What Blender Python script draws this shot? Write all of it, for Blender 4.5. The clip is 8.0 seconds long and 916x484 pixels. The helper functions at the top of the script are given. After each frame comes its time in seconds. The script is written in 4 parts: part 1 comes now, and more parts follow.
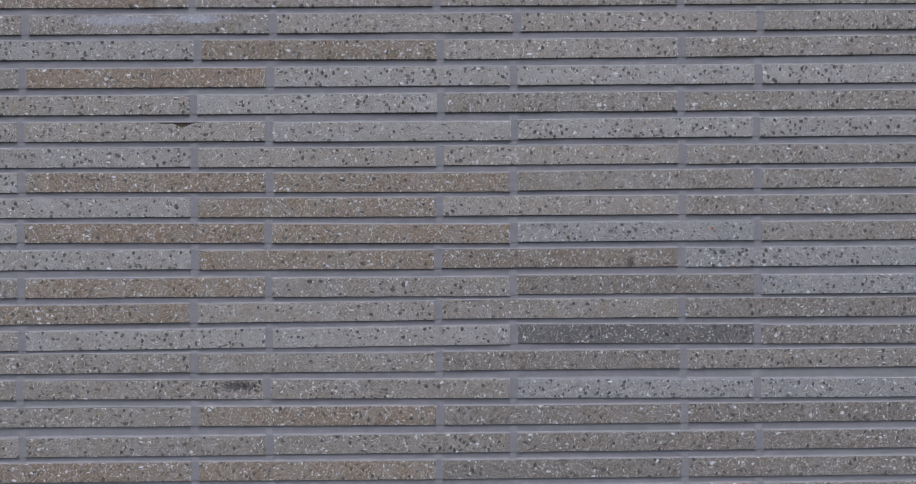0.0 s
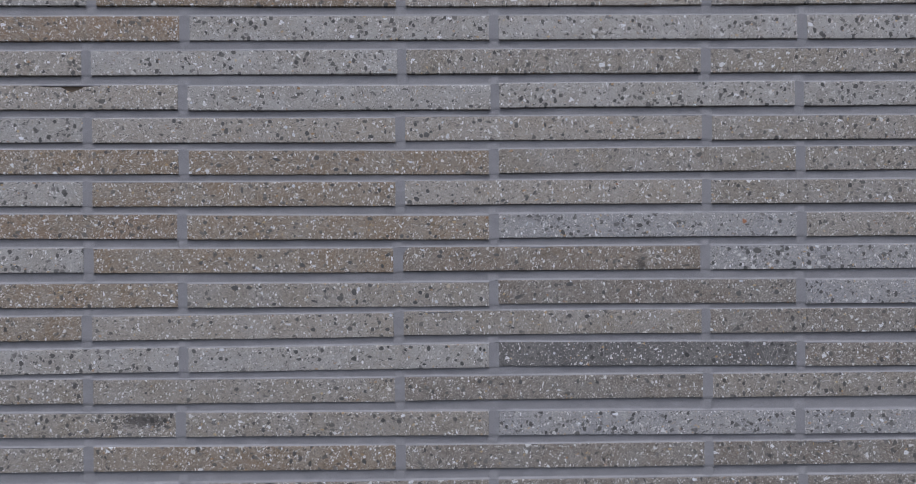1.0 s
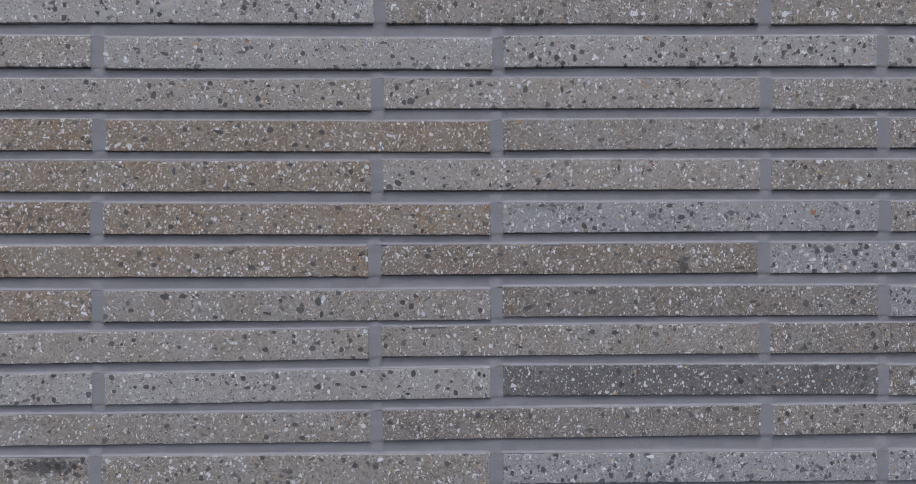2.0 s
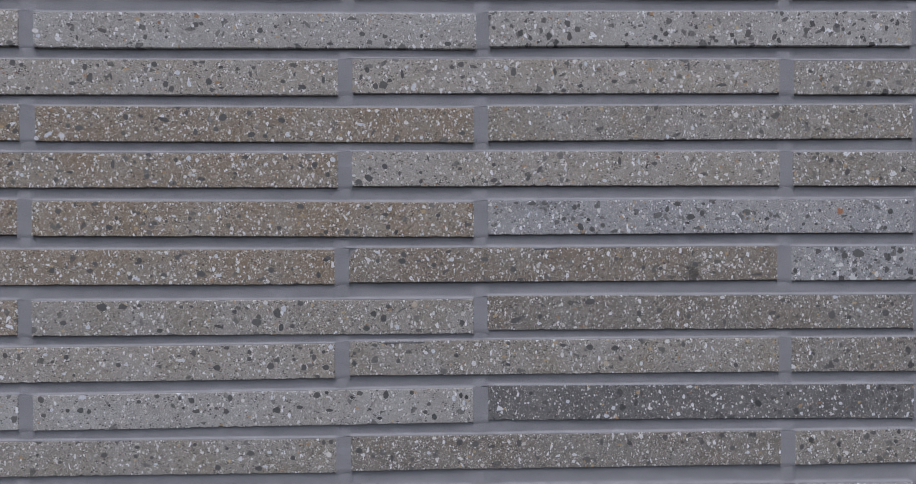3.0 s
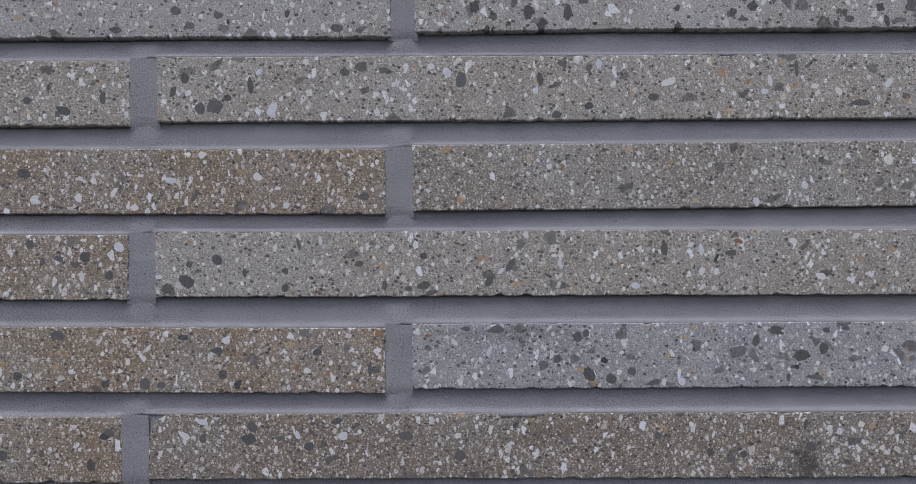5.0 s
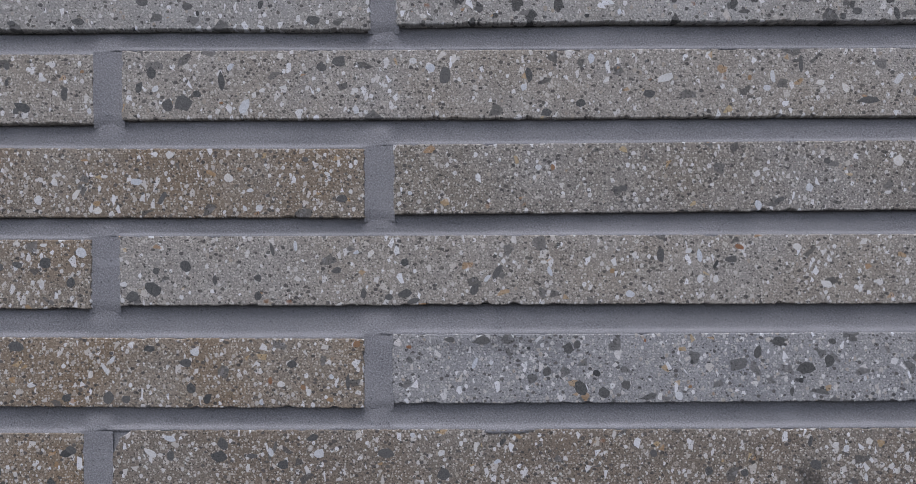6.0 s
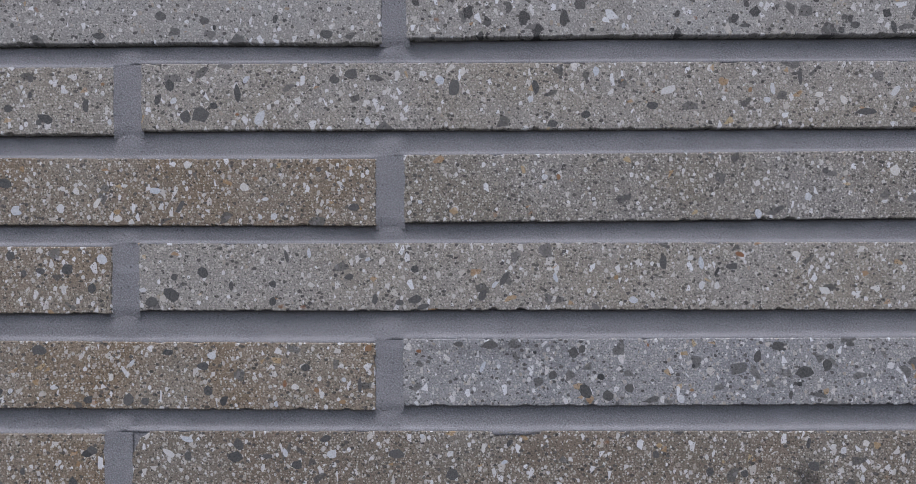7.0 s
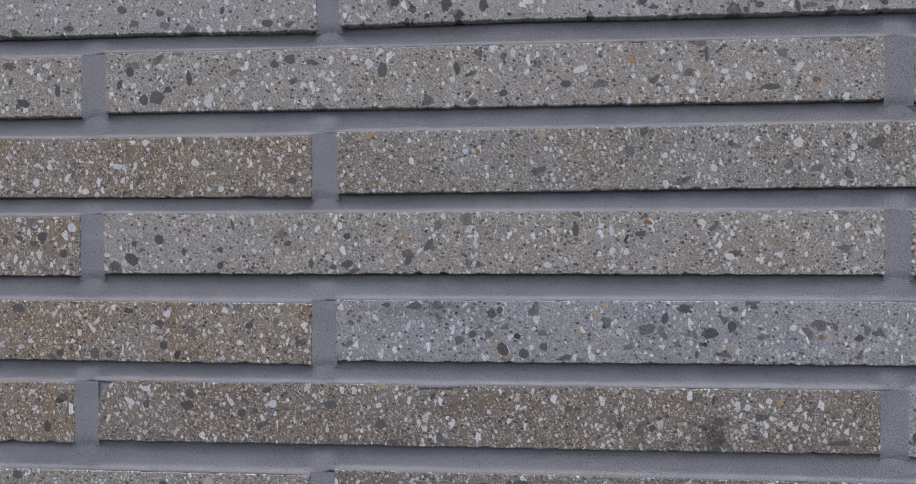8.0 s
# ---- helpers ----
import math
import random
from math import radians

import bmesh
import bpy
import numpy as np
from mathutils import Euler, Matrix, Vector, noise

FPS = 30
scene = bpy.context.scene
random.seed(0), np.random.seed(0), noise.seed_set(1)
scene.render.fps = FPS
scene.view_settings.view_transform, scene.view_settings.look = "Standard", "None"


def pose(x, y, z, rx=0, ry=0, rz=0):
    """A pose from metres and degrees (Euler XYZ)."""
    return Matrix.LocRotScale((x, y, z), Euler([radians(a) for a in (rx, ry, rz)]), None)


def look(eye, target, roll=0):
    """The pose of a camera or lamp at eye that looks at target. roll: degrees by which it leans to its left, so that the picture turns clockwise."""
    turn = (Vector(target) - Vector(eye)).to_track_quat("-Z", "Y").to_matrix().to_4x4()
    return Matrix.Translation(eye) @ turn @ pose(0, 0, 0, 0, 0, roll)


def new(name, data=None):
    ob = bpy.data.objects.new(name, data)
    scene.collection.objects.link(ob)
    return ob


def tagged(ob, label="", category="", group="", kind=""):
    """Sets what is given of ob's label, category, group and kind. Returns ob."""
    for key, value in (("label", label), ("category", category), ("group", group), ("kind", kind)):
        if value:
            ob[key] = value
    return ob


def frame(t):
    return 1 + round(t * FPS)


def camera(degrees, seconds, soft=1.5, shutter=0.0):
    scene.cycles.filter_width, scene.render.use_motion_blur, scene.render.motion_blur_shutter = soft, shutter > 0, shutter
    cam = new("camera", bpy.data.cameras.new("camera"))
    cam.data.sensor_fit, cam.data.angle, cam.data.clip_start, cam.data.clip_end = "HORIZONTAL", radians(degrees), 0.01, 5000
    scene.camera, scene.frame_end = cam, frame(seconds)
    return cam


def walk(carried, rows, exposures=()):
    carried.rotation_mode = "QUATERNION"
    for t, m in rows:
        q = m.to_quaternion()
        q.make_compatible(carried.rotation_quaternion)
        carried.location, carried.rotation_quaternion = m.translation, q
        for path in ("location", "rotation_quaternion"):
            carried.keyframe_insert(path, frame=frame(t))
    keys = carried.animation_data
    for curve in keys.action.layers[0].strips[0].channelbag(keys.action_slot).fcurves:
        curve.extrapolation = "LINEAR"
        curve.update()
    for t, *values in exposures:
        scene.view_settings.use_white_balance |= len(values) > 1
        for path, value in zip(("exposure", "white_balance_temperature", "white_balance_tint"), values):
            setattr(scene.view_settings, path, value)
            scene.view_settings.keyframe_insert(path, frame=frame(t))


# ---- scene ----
# ---------------------------------------------------------------- camera
cam = camera(70.0, 8.0, soft=0.5, shutter=0.15)
PATH = [
    (0, (-0.1370, -1.3455, 1.4915), (-0.1056, 0.6542, 1.4800), -0.58),
    (0.5, (-0.1134, -1.2200, 1.4852), (-0.0712, 0.7795, 1.4752), -0.61),
    (1, (-0.0836, -1.0641, 1.4850), (-0.0389, 0.9354, 1.4694), -0.56),
    (1.5, (-0.0783, -0.9204, 1.4781), (-0.0190, 1.0787, 1.4632), -0.52),
    (3, (-0.0509, -0.7349, 1.4766), (0.0142, 1.2640, 1.4714), -0.46),
    (3.5, (-0.0013, -0.6517, 1.4695), (0.0385, 1.3476, 1.4993), -0.44),
    (4, (0.0256, -0.5430, 1.4710), (0.0593, 1.4565, 1.5040), -0.44),
    (4.2, (0.0186, -0.4957, 1.4886), (0.0519, 1.5032, 1.5450), -0.38),
    (4.5, (0.0188, -0.4475, 1.5353), (0.0382, 1.5523, 1.5625), -0.38),
    (5, (0.0336, -0.3881, 1.5661), (0.0387, 1.6119, 1.5838), -0.38),
    (6.5, (0.0428, -0.3647, 1.5705), (0.0509, 1.6352, 1.5866), -0.31),
    (7, (0.0392, -0.3770, 1.5743), (0.0377, 1.6229, 1.5876), -0.27),
    (7.5, (0.0463, -0.3978, 1.5788), (0.0287, 1.6020, 1.5972), -0.26),
    (7.8, (0.0810, -0.4066, 1.5712), (0.0123, 1.5922, 1.5794), -0.31),
    (8, (0.1094, -0.4078, 1.5561), (-0.0136, 1.5884, 1.5626), -0.25),
]
walk(cam, [(t, look(eye, target, roll)) for t, eye, target, roll in PATH], [(0.0, 0.17, 5970, 14.3), (1.5, 0.16, 5970, 14.3), (3.5, 0.12, 5970, 14.3), (4.5, 0.09, 5970, 14.3), (8.0, 0.12, 5970, 14.3)])

# ---------------------------------------------------------------- light: an overcast sky, with a broad weak sun behind it
SUN_UP, SUN_TURN = 67.0, 200.0          # elevation and compass turn of the brightest part of the cloud
world = bpy.data.worlds.new("overcast_sky")
scene.world = world
world.use_nodes = True
wn = world.node_tree.nodes
sky = wn.new("ShaderNodeTexSky")
sky.sky_type = 'NISHITA'
sky.sun_disc = False
sky.sun_elevation, sky.sun_rotation = radians(SUN_UP), radians(SUN_TURN)
sky.dust_density, sky.air_density = 4.0, 1.0
cloud = wn.new("ShaderNodeHueSaturation")         # the cloud takes most of the blue out of the sky
cloud.inputs["Saturation"].default_value = 0.55
world.node_tree.links.new(sky.outputs[0], cloud.inputs["Color"])
world.node_tree.links.new(cloud.outputs[0], wn["Background"].inputs[0])
wn["Background"].inputs[1].default_value = 0.13

sun_data = bpy.data.lights.new("sun", 'SUN')
sun_data.energy, sun_data.angle, sun_data.color = 1.5, radians(30), (1.0, 0.985, 0.97)
sun = new("sun", sun_data)
toward = Vector((math.sin(radians(SUN_TURN)) * math.cos(radians(SUN_UP)),
                 math.cos(radians(SUN_TURN)) * math.cos(radians(SUN_UP)), math.sin(radians(SUN_UP))))
sun.matrix_world = look(toward * 20, (0, 0, 0))


# ---------------------------------------------------------------- materials
class Graph:
    """Wires shader nodes."""

    def __init__(self, name):
        self.mat = bpy.data.materials.new(name)
        self.mat.use_nodes = True
        self.tree = self.mat.node_tree
        self.bsdf = self.tree.nodes["Principled BSDF"]

    def put(self, socket, value):
        if isinstance(value, bpy.types.NodeSocket):
            self.tree.links.new(value, socket)
        else:
            socket.default_value = value

    def node(self, kind, ins=None):
        n = self.tree.nodes.new(kind)
        for key, value in (ins or {}).items():
            self.put(n.inputs[key], value)
        return n

    def math(self, op, a, b=0.0, clamp=False):
        n = self.node("ShaderNodeMath", {0: a, 1: b})
        n.operation, n.use_clamp = op, clamp
        return n.outputs[0]

    def mix(self, fac, a, b, mode='MIX'):
        n = self.node("ShaderNodeMix")
        n.data_type, n.blend_type = 'RGBA', mode
        self.put(n.inputs[0], fac)
        self.put(n.inputs[6], a if isinstance(a, bpy.types.NodeSocket) else (*a, 1))
        self.put(n.inputs[7], b if isinstance(b, bpy.types.NodeSocket) else (*b, 1))
        return n.outputs[2]

    def ramp(self, value, lo, hi, a=0.0, b=1.0):
        n = self.node("ShaderNodeMapRange", {0: value, 1: lo, 2: hi, 3: a, 4: b})
        n.clamp = True
        return n.outputs[0]

    def vector(self, op, ins):
        n = self.node("ShaderNodeVectorMath")
        n.operation = op
        for key, value in ins.items():
            self.put(n.inputs[key], value)
        return n.outputs[0]

    def noise(self, vec, size, detail=2.0, rough=0.5, colour=False):
        n = self.node("ShaderNodeTexNoise", {"Vector": vec, "Scale": 1.0 / size, "Detail": detail, "Roughness": rough})
        return n.outputs["Color" if colour else "Fac"]

    def flat_coords(self, per_object=True):
        """Object coordinates on the wall's face, as (x, z, 0), moved on at random from piece to piece."""
        at = self.node("ShaderNodeTexCoord").outputs["Object"]
        s = self.node("ShaderNodeSeparateXYZ", {0: at})
        x, y, z = s.outputs
        z = self.math('ADD', z, self.math('MULTIPLY', y, 0.6))
        if per_object:
            r = self.node("ShaderNodeObjectInfo").outputs["Random"]
            x = self.math('ADD', x, self.math('MULTIPLY', r, 3.17))
            z = self.math('ADD', z, self.math('MULTIPLY', r, 1.73))
        return self.node("ShaderNodeCombineXYZ", {0: x, 1: z}).outputs[0]

    def turned(self, vec, angle, sx=1.0, sy=1.0):
        return self.node("ShaderNodeMapping", {"Vector": vec, "Rotation": (0, 0, radians(angle)), "Scale": (sx, sy, 1)}).outputs[0]

    def warped(self, vec, size, amount):
        n = self.noise(vec, size, 1.0, 0.5, colour=True)
        off = self.vector('SUBTRACT', {0: n, 1: (0.5, 0.5, 0.5)})
        off = self.vector('SCALE', {0: off, "Scale": amount})
        return self.vector('ADD', {0: vec, 1: off})

    def cells(self, vec, size, feature='F1'):
        n = self.node("ShaderNodeTexVoronoi", {"Vector": vec, "Scale": 1.0 / size, "Randomness": 1.0})
        n.voronoi_dimensions, n.feature = '2D', feature
        return n

    def shards(self, vec, size, keep, gap=0.12, soft=0.05):
        """Angular chips: shrunken cells of a broken plane, of which a share is kept. Mask and a random value each."""
        f = self.cells(vec, size)
        s = self.node("ShaderNodeSeparateColor", {0: f.outputs["Color"]})
        edge = self.cells(vec, size, 'DISTANCE_TO_EDGE').outputs["Distance"]
        cut = self.math('ADD', self.math('MULTIPLY', s.outputs[2], 0.16), gap)
        m = self.math('DIVIDE', self.math('SUBTRACT', edge, cut), soft, clamp=True)
        kept = self.math('LESS_THAN', s.outputs[1], keep)
        return self.math('MULTIPLY', m, kept), s.outputs[0]

    def rounds(self, vec, size, keep, least, most, soft=0.05):
        """Rounded stones in a share of the cells. Mask and a random value each."""
        f = self.cells(vec, size)
        s = self.node("ShaderNodeSeparateColor", {0: f.outputs["Color"]})
        r = self.ramp(s.outputs[2], 0, 1, least, most)
        m = self.math('DIVIDE', self.math('SUBTRACT', r, f.outputs["Distance"]), soft, clamp=True)
        kept = self.math('LESS_THAN', s.outputs[1], keep)
        return self.math('MULTIPLY', m, kept), s.outputs[0]

    def bump(self, height, strength, distance, normal=None):
        ins = {"Height": height, "Strength": strength, "Distance": distance}
        if normal is not None:
            ins["Normal"] = normal
        return self.node("ShaderNodeBump", ins).outputs[0]


def concrete_brick(name, paste, warm, chips=0.16, pebbles=0.32, sand=1.0, stones=True, stains=()):
    """Ground concrete brick: cement paste with sand, crushed pale chips and dark river pebbles. warm: its second tint."""
    g = Graph(name)
    p = g.flat_coords()
    rnd = g.node("ShaderNodeObjectInfo").outputs["Random"]
    deep, pale = (tuple(a + 0.5 * (a - b) for a, b in zip(*two)) for two in ((paste, warm), (warm, paste)))
    cloud = g.noise(p, 0.07, 3, 0.6)
    colour = g.mix(g.ramp(cloud, 0.36, 0.64), deep, pale)
    p2 = g.turned(p, 37)
    fine = g.noise(p2, 0.0010, 3, 0.7)
    patch = g.noise(p, 0.016, 3, 0.55)
    level = g.math('ADD', g.ramp(fine, 0.30, 0.70, 1.0 - 0.55 * sand, 1.0 + 0.52 * sand), g.ramp(patch, 0.3, 0.7, -0.10, 0.10))
    level = g.math('MULTIPLY', level, g.ramp(rnd, 0, 1, 0.95, 1.05))
    colour = g.mix(1.0, colour, g.node("ShaderNodeCombineColor", {0: level, 1: level, 2: level}).outputs[0], 'MULTIPLY')
    # sand: fine light grains, then coarser ones of mixed colour, then dark ones
    q = g.warped(p, 0.0012, 0.0011)
    m, v = g.rounds(q, 0.0014, 0.55, 0.24, 0.52, 0.10)
    grain = g.mix(v, tuple(c * 1.5 for c in paste), (0.64, 0.61, 0.56))
    colour = g.mix(g.math('MULTIPLY', m, 0.80 * sand), colour, grain)
    q2 = g.turned(q, 63, 1.0, 0.8)
    m1, v1 = g.rounds(q2, 0.0027, 0.20 + chips * 0.90, 0.14, 0.48, 0.06)
    colour = g.mix(g.math('MULTIPLY', m1, 0.85), colour, g.mix(v1, (0.36, 0.31, 0.25), (0.76, 0.76, 0.77)))
    m2, v2 = g.rounds(g.turned(q, 21, 0.8, 1.0), 0.0024, 0.26 * sand, 0.12, 0.46, 0.06)
    colour = g.mix(g.math('MULTIPLY', m2, 0.85), colour, g.mix(v2, (0.05, 0.05, 0.05), (0.12, 0.11, 0.10)))
    # pale chips of three to four millimetres
    m3, v3 = g.shards(g.turned(g.warped(p, 0.003, 0.0006), 35, 1.0, 0.72), 0.0041, chips * 0.85, 0.14)
    colour = g.mix(g.math('MULTIPLY', m3, 0.80), colour, g.mix(v3, (0.54, 0.50, 0.45), (0.82, 0.83, 0.86)))
    # small dark stones
    m7, v7 = g.shards(g.turned(g.warped(p, 0.004, 0.002), 12, 0.8, 1.0), 0.0068, 0.045 + pebbles * 0.16, 0.08)
    colour = g.mix(g.math('MULTIPLY', m7, 0.8), colour, g.mix(v7, (0.075, 0.075, 0.073), (0.16, 0.155, 0.15)))
    height = g.math('ADD', g.math('MULTIPLY', fine, 0.8), g.math('MULTIPLY', m, 0.25))
    height = g.math('ADD', height, g.math('MULTIPLY', m1, 0.2))
    mott = g.noise(p2, 0.0008, 3, 0.7)
    if stones:
        m4, v4 = g.shards(g.turned(g.warped(p, 0.006, 0.0012), -40, 0.7, 1.0), 0.0070, chips * 0.36, 0.16)
        colour = g.mix(g.math('MULTIPLY', m4, 0.88), colour, g.mix(v4, (0.55, 0.54, 0.51), (0.78, 0.80, 0.84)))
        m5, v5 = g.rounds(g.turned(g.warped(p, 0.0048, 0.0058), 25, 1.0, 0.76), 0.0100, pebbles * 0.80, 0.06, 0.36, 0.04)
        stone = g.mix(v5, (0.036, 0.038, 0.037), (0.105, 0.102, 0.097))
        stone = g.mix(g.ramp(mott, 0.45, 0.68, 0, 0.65), stone, (0.20, 0.195, 0.19))
        colour = g.mix(g.math('MULTIPLY', m5, 0.93), colour, stone)
    m6, v6 = g.rounds(g.warped(p, 0.003, 0.004), 0.019, 0.10, 0.05, 0.10)
    colour = g.mix(g.math('MULTIPLY', m6, 0.7), colour, g.mix(v6, (0.22, 0.09, 0.045), (0.38, 0.28, 0.17)))
    # scattered yellow and orange grains
    m8, v8 = g.shards(g.turned(g.warped(p, 0.004, 0.0015), 33, 0.8, 1.0), 0.0042, 0.018, 0.10)
    colour = g.mix(g.math('MULTIPLY', m8, 0.65), colour, g.mix(v8, (0.36, 0.20, 0.09), (0.55, 0.42, 0.22)))
    # small pores, and horizontal drag marks left by the mould
    hole = g.noise(g.turned(p, 61), 0.0013, 1, 0.5)
    pore = g.ramp(hole, 0.695 - 0.050 * sand, 0.725 - 0.050 * sand)
    colour = g.mix(g.math('MULTIPLY', pore, 0.85), colour, (0.028, 0.026, 0.024))
    drag = g.noise(g.turned(p, 0, 0.16, 1.0), 0.0022, 2, 0.6)
    height = g.math('ADD', height, g.math('MULTIPLY', drag, 0.12))
    height = g.math('SUBTRACT', height, g.math('MULTIPLY', pore, 1.3))
    for (sx, sz), (rx, rz), tint, strong in stains:   # dirty or limed patches: middle, reach, tint and strength
        at = g.node("ShaderNodeSeparateXYZ", {0: g.node("ShaderNodeTexCoord").outputs["Object"]})
        dx = g.math('DIVIDE', g.math('SUBTRACT', at.outputs[0], sx), rx)
        dz = g.math('DIVIDE', g.math('SUBTRACT', at.outputs[2], sz), rz)
        far = g.math('SQRT', g.math('ADD', g.math('MULTIPLY', dx, dx), g.math('MULTIPLY', dz, dz)))
        far = g.math('ADD', far, g.ramp(g.noise(p, 0.006, 4, 0.7), 0.25, 0.75, -0.7, 0.7))
        colour = g.mix(g.ramp(far, 0.55, 1.05, strong, 0.0), colour, tint)
    g.put(g.bsdf.inputs["Base Color"], colour)
    g.put(g.bsdf.inputs["Roughness"], g.ramp(fine, 0.3, 0.7, 0.74, 0.92))
    g.put(g.bsdf.inputs["Specular IOR Level"], 0.35)
    g.put(g.bsdf.inputs["Normal"], g.bump(height, 0.7, 0.0009))
    return g.mat


def mortar_material():
    """Blue-grey pointing mortar, sandy, with pin holes and pale bloom where the trowel pressed it."""
    g = Graph("mortar_grey")
    p = g.flat_coords(per_object=False)
    p2 = g.turned(p, 37)
    fine = g.noise(p2, 0.0009, 3, 0.75)
    patch = g.noise(p, 0.03, 3, 0.6)
    bloom = g.noise(g.turned(p, 0, 0.35, 1.0), 0.012, 4, 0.65)
    colour = g.mix(g.ramp(patch, 0.35, 0.65), (0.224, 0.223, 0.232), (0.261, 0.259, 0.267))
    colour = g.mix(g.ramp(fine, 0.48, 0.70, 0.0, 0.75), colour, (0.47, 0.465, 0.49))
    colour = g.mix(g.ramp(fine, 0.48, 0.28, 0.0, 0.55), colour, (0.095, 0.10, 0.11))
    colour = g.mix(g.ramp(bloom, 0.56, 0.74, 0.0, 0.35), colour, (0.42, 0.42, 0.45))
    hole = g.noise(p2, 0.0014, 2, 0.6)
    pits = g.ramp(hole, 0.635, 0.685)
    colour = g.mix(g.math('MULTIPLY', pits, 0.55), colour, (0.045, 0.044, 0.048))
    height = g.math('SUBTRACT', g.math('MULTIPLY', fine, 0.9), pits)
    height = g.math('ADD', height, g.math('MULTIPLY', bloom, 0.8))
    g.put(g.bsdf.inputs["Base Color"], colour)
    g.put(g.bsdf.inputs["Roughness"], 0.92)
    g.put(g.bsdf.inputs["Specular IOR Level"], 0.25)
    g.put(g.bsdf.inputs["Normal"], g.bump(height, 0.9, 0.0008))
    return g.mat


def stone_material(name, a, b, spots):
    """A single stone of the aggregate, ground flat with the brick."""
    g = Graph(name)
    info = g.node("ShaderNodeObjectInfo")
    p = g.node("ShaderNodeNewGeometry").outputs["Position"]
    colour = g.mix(info.outputs["Random"], a, b)
    n = g.noise(p, 0.0009, 3, 0.75)
    colour = g.mix(g.ramp(n, 0.42, 0.66, 0.0, 0.78), colour, spots)
    colour = g.mix(g.ramp(n, 0.42, 0.30, 0.0, 0.6), colour, tuple(c * 0.5 for c in a))
    g.put(g.bsdf.inputs["Base Color"], colour)
    g.put(g.bsdf.inputs["Roughness"], 0.72)
    g.put(g.bsdf.inputs["Normal"], g.bump(n, 0.7, 0.0005))
    return g.mat


def ground_material():
    g = Graph("unseen_ground_dark")
    p = g.node("ShaderNodeTexCoord").outputs["Object"]
    # low tone limits the light bounced up onto the bricks
    colour = g.mix(g.ramp(g.noise(p, 1.3, 4, 0.6), 0.35, 0.65), (0.085, 0.084, 0.082), (0.120, 0.118, 0.114))
    colour = g.mix(g.ramp(g.noise(p, 0.004, 2, 0.6), 0.4, 0.65, 0.0, 0.4), colour, (0.05, 0.05, 0.05))
    g.put(g.bsdf.inputs["Base Color"], colour)
    g.put(g.bsdf.inputs["Roughness"], 0.9)
    g.put(g.bsdf.inputs["Normal"], g.bump(g.noise(p, 0.006, 3, 0.6), 0.5, 0.003))
    return g.mat


# tone letter: name, paste, second tint, chips, pebbles, sand
TONES = {
    "L": ("light_grey", (0.338, 0.329, 0.315), (0.312, 0.298, 0.276), 0.12, 0.42, 0.72),
    "V": ("blue_grey", (0.290, 0.290, 0.297), (0.307, 0.304, 0.304), 0.14, 0.44, 0.78),
    "G": ("olive_grey", (0.254, 0.230, 0.198), (0.278, 0.259, 0.235), 0.16, 0.32, 1.0),
    "N": ("brown_grey", (0.236, 0.188, 0.138), (0.250, 0.214, 0.172), 0.20, 0.28, 1.0),
    "W": ("warm_brown", (0.240, 0.182, 0.130), (0.230, 0.188, 0.143), 0.22, 0.26, 1.0),
    "T": ("light_tan", (0.304, 0.276, 0.240), (0.318, 0.296, 0.268), 0.17, 0.34, 0.9),
    "K": ("deep_brown", (0.206, 0.183, 0.158), (0.219, 0.203, 0.182), 0.16, 0.30, 1.0),
    "M": ("mid_brown", (0.214, 0.179, 0.143), (0.226, 0.199, 0.168), 0.18, 0.30, 1.0),
    "D": ("dark_grey", (0.122, 0.119, 0.118), (0.146, 0.142, 0.138), 0.06, 0.20, 0.62),
}
BRICK, BRICK_PLAIN = {}, {}
for letter, (word, paste, warm, chips, pebbles, sand) in TONES.items():
    BRICK[letter] = concrete_brick("brick_" + word, paste, warm, chips, pebbles, sand)
    BRICK_PLAIN[letter] = concrete_brick("brick_fine_" + word, paste, warm, chips * 0.9, 0, sand, stones=False)
# four bricks carry a mark of their own
STAINED = {
    (14, -1): ("G", True, ((0.195, 0.028), (0.045, 0.014), (0.045, 0.042, 0.040), 0.75)),
    (0, -1): ("G", True, ((-0.06, 0.028), (0.110, 0.012), (0.46, 0.48, 0.58), 0.50), ((0.10, 0.030), (0.060, 0.010), (0.48, 0.50, 0.60), 0.55)),
    (9, 1): ("M", False, ((0.146, 0.006), (0.010, 0.016), (0.050, 0.045, 0.040), 0.70)),
    (8, 1): ("V", False, ((0.157, 0.026), (0.0036, 0.0040), (0.36, 0.13, 0.035), 0.80),
             ((-0.185, 0.0335), (0.045, 0.006), (0.050, 0.050, 0.048), 0.22)),
}
for (course, k), (letter, stones, *stains) in STAINED.items():
    word, paste, warm, chips, pebbles, sand = TONES[letter]
    BRICK[course, k] = concrete_brick("brick_marked_" + word, paste, warm, chips, pebbles, sand, stones, stains)
MORTAR = mortar_material()
